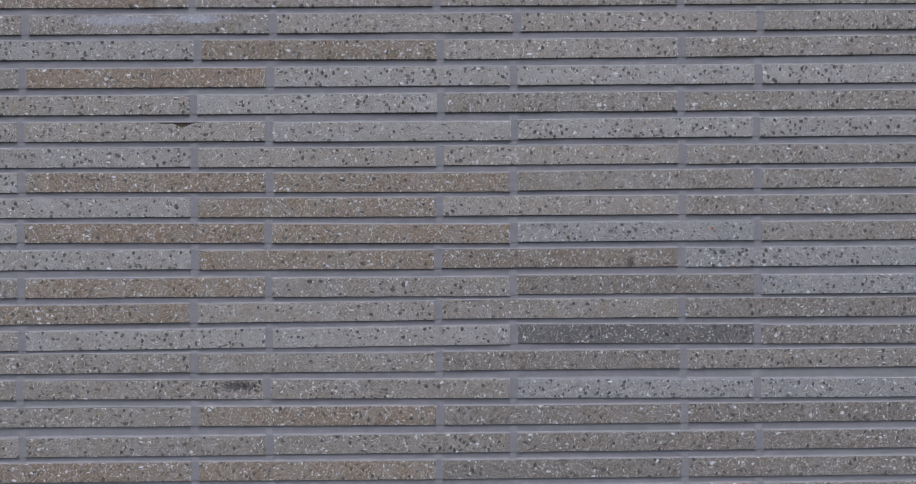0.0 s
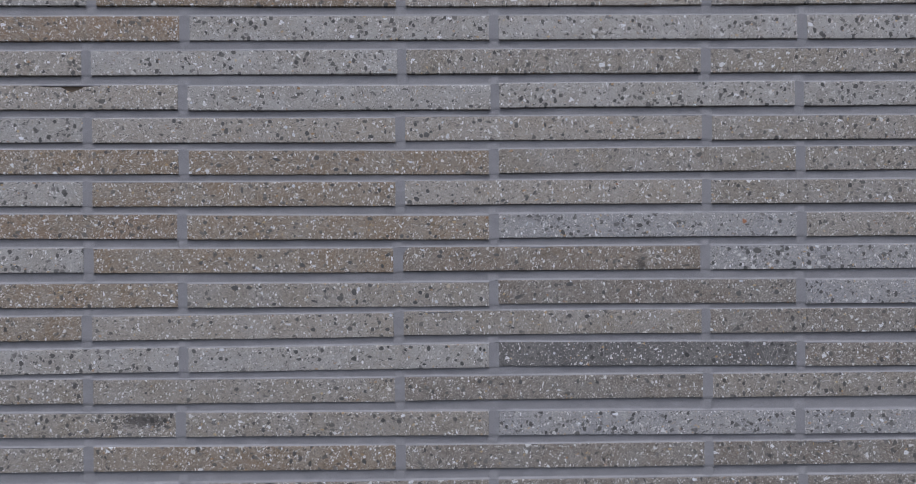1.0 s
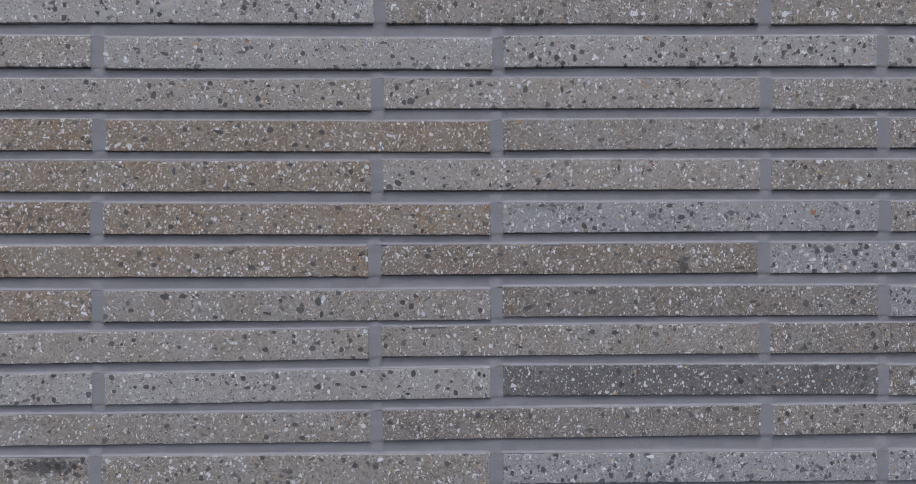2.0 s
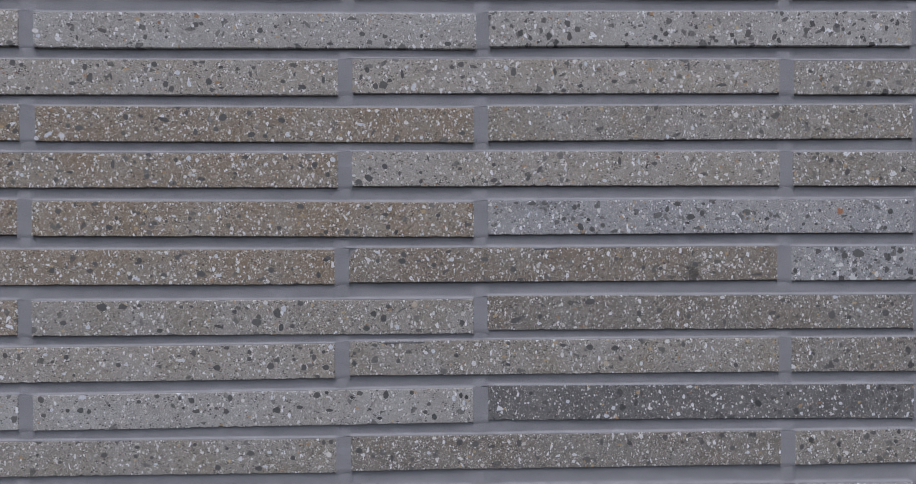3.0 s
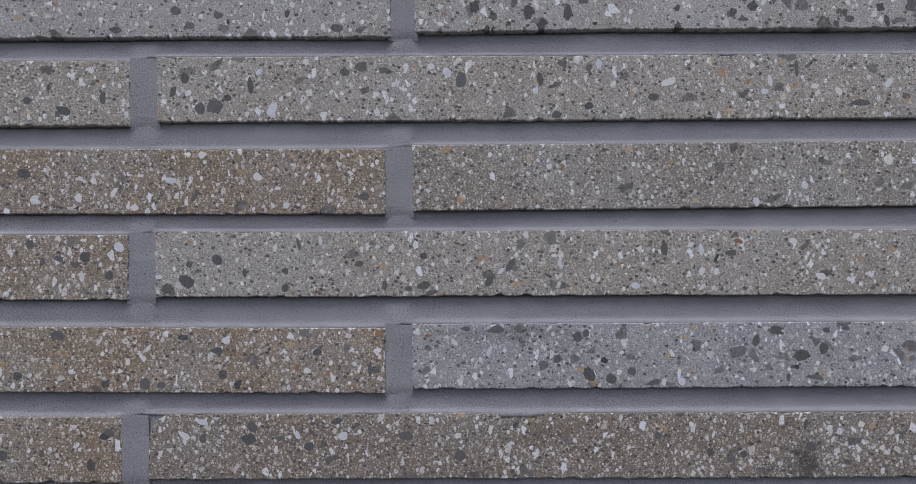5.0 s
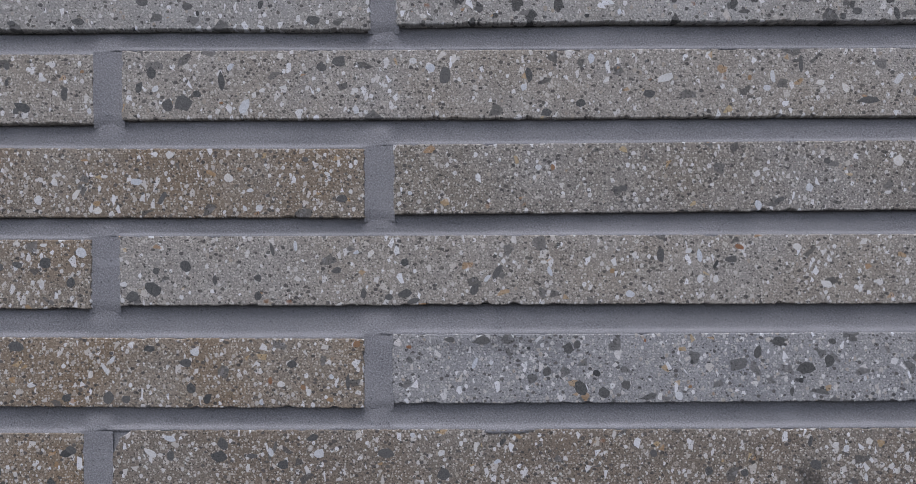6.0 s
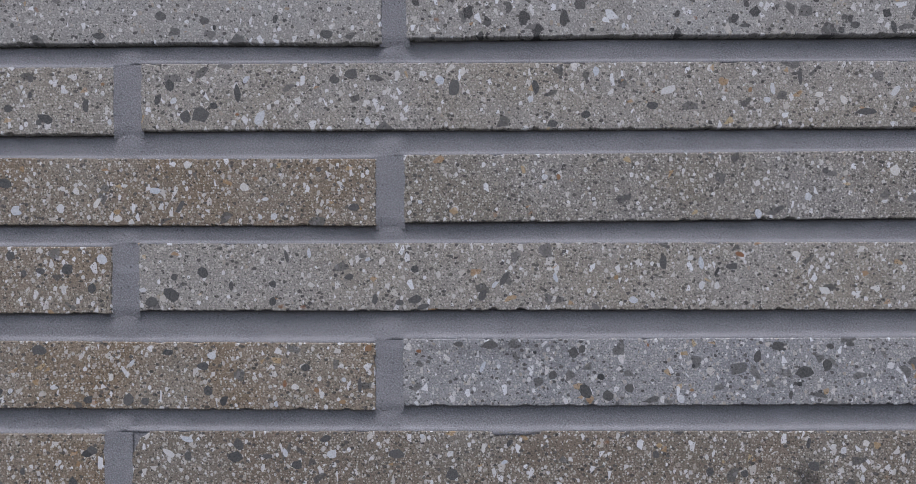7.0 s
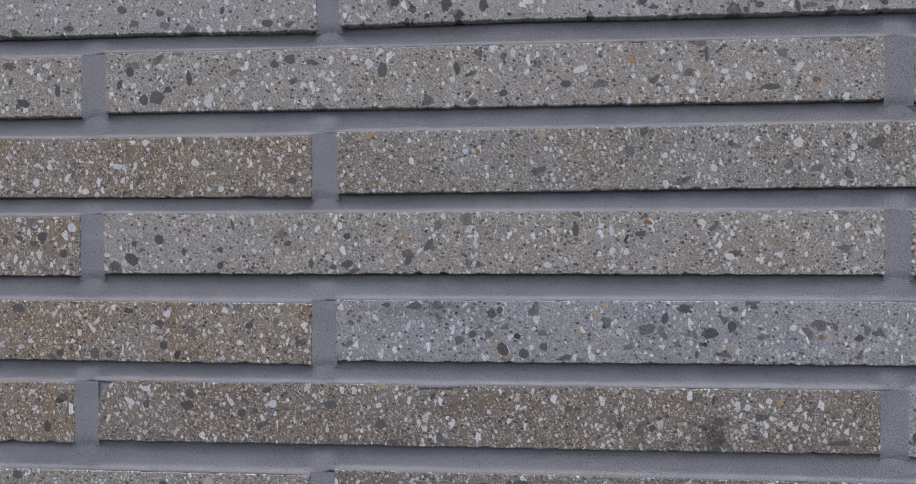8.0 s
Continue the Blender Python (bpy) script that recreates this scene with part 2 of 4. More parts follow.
STONE = {
    "dark": stone_material("stone_dark", (0.046, 0.049, 0.048), (0.100, 0.098, 0.094), (0.150, 0.148, 0.142)),
    "black": stone_material("stone_black", (0.028, 0.030, 0.031), (0.045, 0.046, 0.046), (0.09, 0.09, 0.09)),
    "pale": stone_material("stone_pale", (0.46, 0.49, 0.54), (0.62, 0.58, 0.52), (0.68, 0.69, 0.71)),
    "tan": stone_material("stone_tan", (0.36, 0.29, 0.22), (0.46, 0.38, 0.29), (0.50, 0.45, 0.38)),
    "rust": stone_material("stone_rust", (0.23, 0.090, 0.040), (0.34, 0.23, 0.12), (0.24, 0.16, 0.10)),
}
BROKEN = stone_material("broken_brown", (0.105, 0.078, 0.052), (0.085, 0.064, 0.045), (0.15, 0.115, 0.08))
GROUND = ground_material()


# ---------------------------------------------------------------- the wall's plan
# Face of the bricks at y = 0. Course 0 lies near the top of the view; courses count downwards.
HEIGHT, JOINT, DEEP = 0.0393, 0.0146, 0.075
# underside of each course at three stations along the wall
STATIONS = (-0.575, -0.074, 0.434)
UNDERSIDE = [
    (1.9142, 1.9149, 1.9160),
    (1.8610, 1.8590, 1.8620),
    (1.8050, 1.8050, 1.8054),
    (1.7498, 1.7500, 1.7505),
    (1.6944, 1.6926, 1.6947),
    (1.6420, 1.6405, 1.6401),
    (1.5906, 1.5870, 1.5885),
    (1.5395, 1.5365, 1.5351),
    (1.4866, 1.4814, 1.4803),
    (1.4324, 1.4284, 1.4269),
    (1.3760, 1.3734, 1.3700),
    (1.3240, 1.3244, 1.3222),
    (1.2710, 1.2729, 1.2670),
    (1.2212, 1.2175, 1.2160),
    (1.1665, 1.1612, 1.1552),
    (1.1110, 1.1060, 1.1040),
    (1.0510, 1.0490, 1.0470),
    (0.9984, 0.9940, 0.9915),
]
# middle of three neighbouring upright joints in each course
UPRIGHTS = [
    (-0.4900, 0.0100, 0.5150),
    (-0.6445, -0.1485, 0.3505),
    (-0.4970, 0.0025, 0.5097),
    (-0.6540, -0.1480, 0.3485),
    (-0.5005, 0.0027, 0.5037),
    (-0.6530, -0.1512, 0.3501),
    (-0.5005, -0.0001, 0.5055),
    (-0.6550, -0.1535, 0.3495),
    (-0.5040, -0.0013, 0.5064),
    (-0.6545, -0.1578, 0.3466),
    (-0.5050, -0.0018, 0.5053),
    (-0.6585, -0.1576, 0.3467),
    (-0.5045, -0.0029, 0.5040),
    (-0.6587, -0.1565, 0.3490),
    (-0.5105, -0.0044, 0.5020),
    (-0.6585, -0.1565, 0.3505),
    (-0.5065, -0.0045, 0.5065),
    (-0.6595, -0.1600, 0.3511),
]
TOP_COURSE, LOW_COURSE, LEFT, RIGHT = -12, 35, -2.35, 2.35
# brick tones, left to right, for the two bonds (even courses hold five of them, odd ones four)
TONE_ROWS = ("GGTTG LNTG GWLLL TLGG GTLLL LTTG LNNGG LNTG LWNVG LNMV GNGKV NTGK GLLDK GGKG GGGVV GNKK GGGKK NNKK").split()


# bricks laid a little low or high against their neighbours
STEP_HALF = {4: 0.0013, 5: 0.0012, 6: 0.0008, 7: 0.0008, 8: 0.0010, 9: 0.0010, 10: 0.0016, 11: 0.0010, 12: 0.0014, 13: 0.0010}
STEP = {(c, k): (-h, h)[k] for c, h in STEP_HALF.items() for k in (0, 1)}


def underside(course, x):
    """Height of a course's underside at x, with the step of the brick that lies there."""
    c = min(max(course, 0), 17)
    a, b, d = UNDERSIDE[c]
    s0, s1, s2 = STATIONS
    x = min(max(x, -0.9), 0.8)
    z = a + (b - a) * (x - s0) / (s1 - s0) if x < s1 else b + (d - b) * (x - s1) / (s2 - s1)
    for k in (0, 1):
        if (course, k) in STEP:
            inside = min(x - upright(course, k), upright(course, k + 1) - x)
            z += STEP[course, k] * min(1.0, max(0.0, (inside + 0.004) / 0.008))
    return z - (course - c) * 0.0538


def upright(course, k):
    """Middle of the upright joint number k of a course."""
    if 0 <= course <= 17:
        row = UPRIGHTS[course]
    else:
        row = (-0.502, 0.001, 0.506) if course % 2 == 0 else (-0.654, -0.155, 0.349)
    if 0 <= k <= 2:
        return row[k]
    return row[0] + 0.5025 * k if k < 0 else row[2] + 0.5025 * (k - 2)


def tone_of(course, k, rng):
    if 0 <= course <= 17:
        row = TONE_ROWS[course]
        n = k + (2 if course % 2 == 0 else 1)
        if 0 <= n < len(row):
            return row[n]
    return rng.choice("GGGNNLLVGW")


def smooth_noise(rng, n, step):
    """n values of a smooth random line, with a knot every step values."""
    knots = np.array([rng.uniform(-1, 1) for _ in range(n // step + 3)])
    at = np.arange(n) / step
    i = at.astype(int)
    f = at - i
    f = f * f * (3 - 2 * f)
    return knots[i] * (1 - f) + knots[i + 1] * f


# ---------------------------------------------------------------- one brick
def grid_mesh(name, columns, smooth=True):
    """A mesh from rows of points: columns[i][j] are points, joined along both ways."""
    pts = np.asarray(columns, float)
    n, m = pts.shape[:2]
    idx = np.arange(n * m).reshape(n, m)
    quads = np.stack([idx[:-1, :-1], idx[1:, :-1], idx[1:, 1:], idx[:-1, 1:]], -1).reshape(-1, 4)
    me = bpy.data.meshes.new(name)
    me.from_pydata(pts.reshape(-1, 3).tolist(), [], quads.tolist())
    me.polygons.foreach_set("use_smooth", [smooth] * len(me.polygons))
    me.update()
    return me


LONG = 0.4880
FACE_ROWS = (0.12, 0.19, 0.26, 0.34, 0.42, 0.50, 0.58, 0.66, 0.74, 0.81, 0.88)


def brick_columns(seed, n=490, notches=()):
    """A long flat brick with worn, crumbling arrises; underside at z = 0, face at y = 0, middle at x = 0."""
    rng = random.Random(seed)
    xs = np.linspace(-LONG / 2, LONG / 2, n)
    xs[1], xs[-2] = xs[0] + 0.0007, xs[-1] - 0.0007
    # arris wear along the lower and upper edge: fine crumbs and some chips
    def wear(fine, chips, deep):
        w = np.abs(smooth_noise(rng, n, 2)) * fine + np.abs(smooth_noise(rng, n, 5)) * fine * 0.5
        for _ in range(chips):
            c, r, d = rng.randrange(n), rng.uniform(0.8, 4.0), rng.uniform(0.25, 1) * deep
            w += d * np.clip(1 - ((np.arange(n) - c) / r) ** 2, 0, 1)
        return w
    low, top = wear(0.00038, n // 11, 0.00075), wear(0.00024, n // 22, 0.0007)
    for at, reach, deep in notches:              # larger pieces broken out of the upper arris
        top += deep * np.clip(1 - np.abs((np.arange(n) - at * n) / reach), 0, 1) ** 0.8
    sag = smooth_noise(rng, n, max(2, n // 4)) * 0.0003
    face = smooth_noise(rng, n, max(2, n // 8)) * 0.00006
    cols = []
    for i, x in enumerate(xs):
        zl, zt = sag[i] + low[i], HEIGHT + sag[i] * 0.6 - top[i]
        end = min(i, n - 1 - i)
        back = 0.0009 if end == 0 else 0.0
        f = face[i] + back
        bl, bt = 0.0003 + low[i] * 0.5, 0.0004 + top[i] * 0.6
        cols.append([
            (x, DEEP, sag[i]), (x, 0.012 + low[i], sag[i] + low[i] * 0.3), (x, bl + 0.0025 + f, zl * 0.6 + sag[i] * 0.4), (x, bl + f, zl),
            (x, f + 0.00005, zl + 0.0005), (x, f, zl + 0.0022)] + [(x, f - 0.0001, min(HEIGHT * s, zt - 0.0022)) for s in FACE_ROWS] + [
            (x, f, zt - 0.0020), (x, f + 0.00005, zt - 0.0005), (x, bt + f, zt), (x, bt + 0.0025 + f, zt), (x, DEEP, zt)])
    m = len(cols[0])
    # crumbling upright arrises
    for a, b, c, way in ((0, 1, 2, 1), (-1, -2, -3, -1)):
        for j in range(3, m - 3):
            bite = rng.uniform(0, 0.0006) + (rng.uniform(0.0004, 0.0010) if rng.random() < 0.2 else 0)
            for i, share in ((a, 1.0), (b, 0.8), (c, 0.35)):
                x, y, z = cols[i][j]
                cols[i][j] = (x + way * bite * share, y + (0.4 * bite if i == a else 0), z)
    # close both ends
    mid = [(sum(p[0] for p in c) / m, 0.03, HEIGHT / 2) for c in (cols[0], cols[-1])]
    return [[mid[0]] * m] + cols + [[mid[1]] * m]


def brick_mesh(seed, notches=()):
    me = grid_mesh("brick", brick_columns(seed, notches=notches), smooth=False)
    bm = bmesh.new()
    bm.from_mesh(me)
    bmesh.ops.remove_doubles(bm, verts=bm.verts, dist=1e-6)
    bmesh.ops.recalc_face_normals(bm, faces=bm.faces)
    bm.to_mesh(me)
    bm.free()
    me.materials.append(MORTAR)
    return me


# ---------------------------------------------------------------- ground and wall core
# Unseen ground, added for bounced light and kept dark so undersides stay dim.
ground_bm = bmesh.new()
bmesh.ops.create_grid(ground_bm, x_segments=40, y_segments=40, size=400)
ground_me = bpy.data.meshes.new("ground")
ground_bm.to_mesh(ground_me)
ground_bm.free()
ground_me.materials.append(GROUND)
ground = tagged(new("ground", ground_me), "plain dark grey ground in front of the wall, out of view", "ground", kind="structure")
ground.location = (0, 0, 0)

WALL_TOP = underside(TOP_COURSE, 0) + HEIGHT
wall_bm = bmesh.new()
bmesh.ops.create_cube(wall_bm, size=1)
for v in wall_bm.verts:
    v.co = ((LEFT + 0.008 if v.co.x < 0 else RIGHT - 0.008), (0.016 if v.co.y < 0 else 0.24), (0 if v.co.z < 0 else WALL_TOP - 0.008))
bmesh.ops.bevel(wall_bm, geom=list(wall_bm.edges), offset=0.003, segments=1, affect='EDGES')
wall_me = bpy.data.meshes.new("wall_front")
wall_bm.to_mesh(wall_me)
wall_bm.free()
wall_me.materials.append(MORTAR)
wall = tagged(new("wall_front", wall_me), "long thin grey and brown concrete bricks in blue-grey recessed mortar", "brick wall", kind="structure")


def part(name, me, parent, label="", kind=""):
    ob = new(name, me)
    ob.parent = parent
    return tagged(ob, label, "", "", kind)


# ---------------------------------------------------------------- mortar: bed joints and upright joints
# course, then middle and reach of places where the mortar has run
SMEARS = {-1: ((0.495, 0.022),), 8: ((0.070, 0.014),), 10: ((-0.090, 0.030),), 14: ((0.535, 0.045),)}


def bed_strip(course, x0, x1, step, rng):
    """The bed joint below a course: a dark slit under the brick above, a set-back face, and a fillet on the edge of the brick below."""
    n = int((x1 - x0) / step) + 1
    xs = np.linspace(x0, x1, n)
    knot, knob = max(2, int(0.11 / step)), max(2, int(0.012 / step))
    back = 0.0030 + 0.0007 * smooth_noise(rng, n, knot) + 0.0002 * smooth_noise(rng, n, knob)
    lean = 0.0009 + 0.0012 * smooth_noise(rng, n, knot) + 0.0003 * smooth_noise(rng, n, knob)
    slit = 0.0051 + 0.0018 * smooth_noise(rng, n, knot)
    lap = 0.0006 * smooth_noise(rng, n, max(2, int(0.02 / step))) + 0.0004 * smooth_noise(rng, n, 2)
    crown = 0.83 + 0.06 * smooth_noise(rng, n, knot)
    above = sum(np.exp(-((xs - upright(course, k)) / 0.0088) ** 6) for k in range(-6, 8))
    below = sum(np.exp(-((xs - upright(course + 1, k)) / 0.0080) ** 6) for k in range(-6, 8))
    smear = np.zeros(n)
    for at, reach in SMEARS.get(course, ()):      # mortar that has run over the brick below
        smear += np.exp(-((xs - at) / reach) ** 4) * (0.75 + 0.25 * smooth_noise(rng, n, knob))
    # under and over an upright joint the mortar runs through without a step
    lean, slit = lean * (1 - 0.9 * above), slit * (1 - above)
    back = back * (1 - above) + 0.0013 * above
    cols = []
    share = (0.0, 0.06, 0.13, 0.22, 0.34, 0.5, 0.68, 0.80, 0.88, 0.94, 1.0)
    for i, x in enumerate(xs):
        zu = underside(course, x) + 0.0012
        zl = underside(course + 1, x) + HEIGHT + 0.0003
        col = []
        for s in share:
            y = back[i] + lean[i] * (1 - s) + slit[i] * math.exp(-s / 0.060)
            f = min(1.0, max(0.0, (s - crown[i]) / (1.0 - crown[i])))
            y = y * (1 - f * f * (1 - below[i])) + 0.0005 * f + 0.00015 * rng.uniform(-1, 1)
            col.append((x, y * (1 - below[i] * s) + 0.0008 * below[i] * s, zu + (zl - zu) * s))
        low = zl - 0.0013 + 0.3 * lap[i] - 0.0024 * smear[i]
        col.append((x, 0.0007 - 0.0016 * smear[i] + 0.0006 * below[i], low))
        col.append((x, 0.0030, low - 0.0006))
        cols.append(col)
    return np.array(cols)


def head_patch(course, k, rng):
    """The upright joint between two bricks, a little hollow."""
    c = upright(course, k)
    base = underside(course, c)
    dip, lean = rng.uniform(0.0, 0.0004), rng.uniform(-0.0002, 0.0002)
    cols = []
    for u in np.linspace(-1, 1, 11):
        col = []
        for s in np.linspace(0, 1, 17):
            y = 0.0003 + dip * (1 - 0.35 * u * u) + lean * u + rng.uniform(-0.00015, 0.00015)
            y += 0.0012 * max(0, (0.12 - s) / 0.12)
            col.append((c + u * (JOINT / 2 + 0.0014), y, base - 0.0030 + (HEIGHT + 0.0030) * s))
        cols.append(col)
    return np.array(cols)


def joined(name, grids, material, parent, label, flip=False):
    """Many strips in one mesh."""
    verts, quads, at = [], [], 0
    for pts in grids:
        n, m = pts.shape[:2]
        idx = at + np.arange(n * m).reshape(n, m)
        quads.append(np.stack([idx[:-1, :-1], idx[:-1, 1:], idx[1:, 1:], idx[1:, :-1]], -1).reshape(-1, 4)[:, ::-1 if flip else 1])
        verts.append(pts.reshape(-1, 3))
        at += n * m
    me = bpy.data.meshes.new(name)
    me.from_pydata(np.concatenate(verts).tolist(), [], np.concatenate(quads).tolist())
    me.polygons.foreach_set("use_smooth", [True] * len(me.polygons))
    me.update()
    me.materials.append(material)
    return part(name, me, parent, label, "stuff")


rng = random.Random(7)
near_beds = [bed_strip(c, -1.30, 1.20, 0.0025, rng) for c in range(-2, 20)]
far_beds = [bed_strip(c, a, b, 0.03, rng) for c in range(-2, 20) for a, b in ((LEFT, -1.30), (1.20, RIGHT))]
far_beds += [bed_strip(c, LEFT, RIGHT, 0.03, rng) for c in list(range(TOP_COURSE, -2)) + list(range(20, LOW_COURSE))]
joined("bed_mortar", near_beds + far_beds, MORTAR, wall, "blue-grey sandy mortar in the level joints")
heads = [head_patch(c, k, rng) for c in range(TOP_COURSE, LOW_COURSE + 1) for k in range(-3, 6) if LEFT < upright(c, k) < RIGHT]


def backing(x0, x1, z0, z1, y, rng):
    """Mortar showing where a piece of brick has broken away."""
    return np.array([[(x, y + rng.uniform(-0.0003, 0.0003), z) for z in np.linspace(z0, z1, 9)] for x in np.linspace(x0, x1, 15)])


corner = upright(9, 1) + JOINT / 2
heads.append(backing(corner - 0.002, corner + 0.018, underside(9, corner) + 0.026, underside(9, corner) + HEIGHT + 0.001, 0.0016, rng))
joined("head_mortar", heads, MORTAR, wall, "blue-grey sandy mortar in the upright joints")
notch_x = (upright(4, -1) + upright(4, 0)) / 2 + 0.062
chip = backing(notch_x - 0.06, notch_x + 0.05, underside(4, notch_x) + 0.023, underside(4, notch_x) + HEIGHT + 0.001, 0.0042, rng)
joined("broken_face", [chip], BROKEN, wall, "brown broken concrete where a piece has come away")


# ---------------------------------------------------------------- bricks
brick_meshes = [brick_mesh(100 + i) for i in range(10)]
broken = {(4, -1): brick_mesh(321, ((0.652, 19, 0.0090), (0.685, 30, 0.0030), (0.585, 34, 0.0030))), (9, 1): brick_mesh(322, ((0.0, 11, 0.006), (0.0, 5, 0.008)))}
LOOKS = {
    (4, -1): " concrete brick with a piece broken from its upper edge",
    (9, 1): " concrete brick with a chipped corner and a dark smudge",
    (14, -1): " concrete brick with a sooty stain at one end",
    (0, -1): " concrete brick with white lime bloom along the top",
    (8, 1): " concrete brick with many dark pebbles and a rust spot",
}
STONE_WORDS = {"dark": "dark grey river pebble", "black": "black stone chip", "pale": "pale blue-white stone chip", "tan": "tan pebble", "rust": "rust-coloured stone"}
# bricks whose larger stones are set one by one further down
STONED = {(c, k) for c in range(4, 14) for k in (0, 1)} - {(4, 1), (12, 1)}
bricks = {}
far_cols = []
rng = random.Random(11)
for course in range(TOP_COURSE, LOW_COURSE + 1):
    for k in range(-4, 5):
        x0 = upright(course, k) + JOINT / 2 + rng.uniform(-0.0008, 0.0008)
        x1 = upright(course, k + 1) - JOINT / 2 + rng.uniform(-0.0008, 0.0008)
        x0, x1 = max(x0, LEFT), min(x1, RIGHT)
        if x1 - x0 < 0.05:
            continue
        xm = (x0 + x1) / 2
        z0, z1 = underside(course, x0 + 0.03), underside(course, x1 - 0.03)
        tilt = math.degrees(math.atan2(z1 - z0, x1 - x0 - 0.06)) + rng.uniform(-0.06, 0.06)
        out = rng.uniform(-0.0004, 0.0003)
        tone = tone_of(course, k, rng)
        place = pose(xm, out, (z0 + z1) / 2, 0, -tilt, rng.uniform(-0.06, 0.06))
        place = place @ Matrix.Diagonal(((x1 - x0) / LONG, 1, rng.uniform(0.985, 1.012), 1))
        if not (-3 < course < 20 and -1.5 < xm < 1.35):
            far_cols.append((tone, np.array([[place @ Vector(q) for q in col] for col in brick_columns(rng.random(), 24)])))
            continue
        ob = tagged(new("brick", broken.get((course, k)) or rng.choice(brick_meshes)), TONES[tone][0].replace("_", " ") + LOOKS.get((course, k), " concrete brick flecked with pale chips and dark pebbles"))
        ob.parent = wall
        ob.matrix_basis = place
        ob.material_slots[0].link = 'OBJECT'
        ob.material_slots[0].material = BRICK.get((course, k)) or (BRICK_PLAIN if (course, k) in STONED else BRICK)[tone]
        bricks[course, k] = ob
for tone in TONES:
    grids = [pts for t, pts in far_cols if t == tone]
    if grids:
        joined("outer_bricks", grids, BRICK[tone], wall, TONES[tone][0].replace("_", " ") + " concrete bricks towards the wall's ends", flip=True)


# ---------------------------------------------------------------- larger stones showing in the bricks nearest to the eye
def stone_mesh(seed):
    """A ground stone: an uneven outline one unit wide, its face flat with a soft rim, its body sunk in the brick."""
    r = random.Random(seed)
    n = r.choice((7, 8, 9))
    turn = r.uniform(0, 6)
    rad = [0.5 * r.uniform(0.72, 1.15) for _ in range(n)]
    rings = ((0.0, -0.00021), (0.6, -0.00021), (0.96, -0.00020), (1.0, -0.00015), (1.0, 0.003))
    cols = []
    for i in range(n + 1):
        a = turn + 2 * math.pi * (i % n) / n
        cols.append([(math.cos(a) * rad[i % n] * s, y, math.sin(a) * rad[i % n] * s) for s, y in rings])
    me = grid_mesh("pebble", cols, smooth=False)
    bm = bmesh.new()
    bm.from_mesh(me)
    bmesh.ops.remove_doubles(bm, verts=bm.verts, dist=1e-6)
    bmesh.ops.recalc_face_normals(bm, faces=bm.faces)
    bm.to_mesh(me)
    bm.free()
    me.materials.append(STONE["dark"])
    return me


stone_meshes = [stone_mesh(i) for i in range(14)]
stone_rng = random.Random(5)


def set_stones(course, k, **kinds):
    """Stones in one brick: place along the wall, height, width and height in millimetres, turn in degrees."""
    ob = bricks[course, k]
    inv = ob.matrix_basis.inverted()
    for kind, rows in kinds.items():
        for x, z, w, h, turn in rows:
            stone = tagged(new("pebble", stone_rng.choice(stone_meshes)), STONE_WORDS[kind])
            stone.parent = ob
            local = inv @ Vector((x, 0, z))
            local.y = 0
            reach = 0.5 * max(w, h if abs(turn) > 15 else 0) / 1000 * 0.9
            local.x = min(max(local.x, reach - LONG / 2), LONG / 2 - reach)
            rise = 0.5 * max(h, w if abs(turn) > 45 else 0) / 1000 * 0.95 + 0.0008
            local.z = min(max(local.z, rise), HEIGHT - rise)
            size = Matrix.Diagonal((w * 0.00095, 1, h * 0.00095, 1))
            stone.matrix_basis = Matrix.Translation(local) @ pose(0, 0, 0, 0, -turn, 0) @ size
            stone.material_slots[0].link = 'OBJECT'
            stone.material_slots[0].material = STONE[kind]


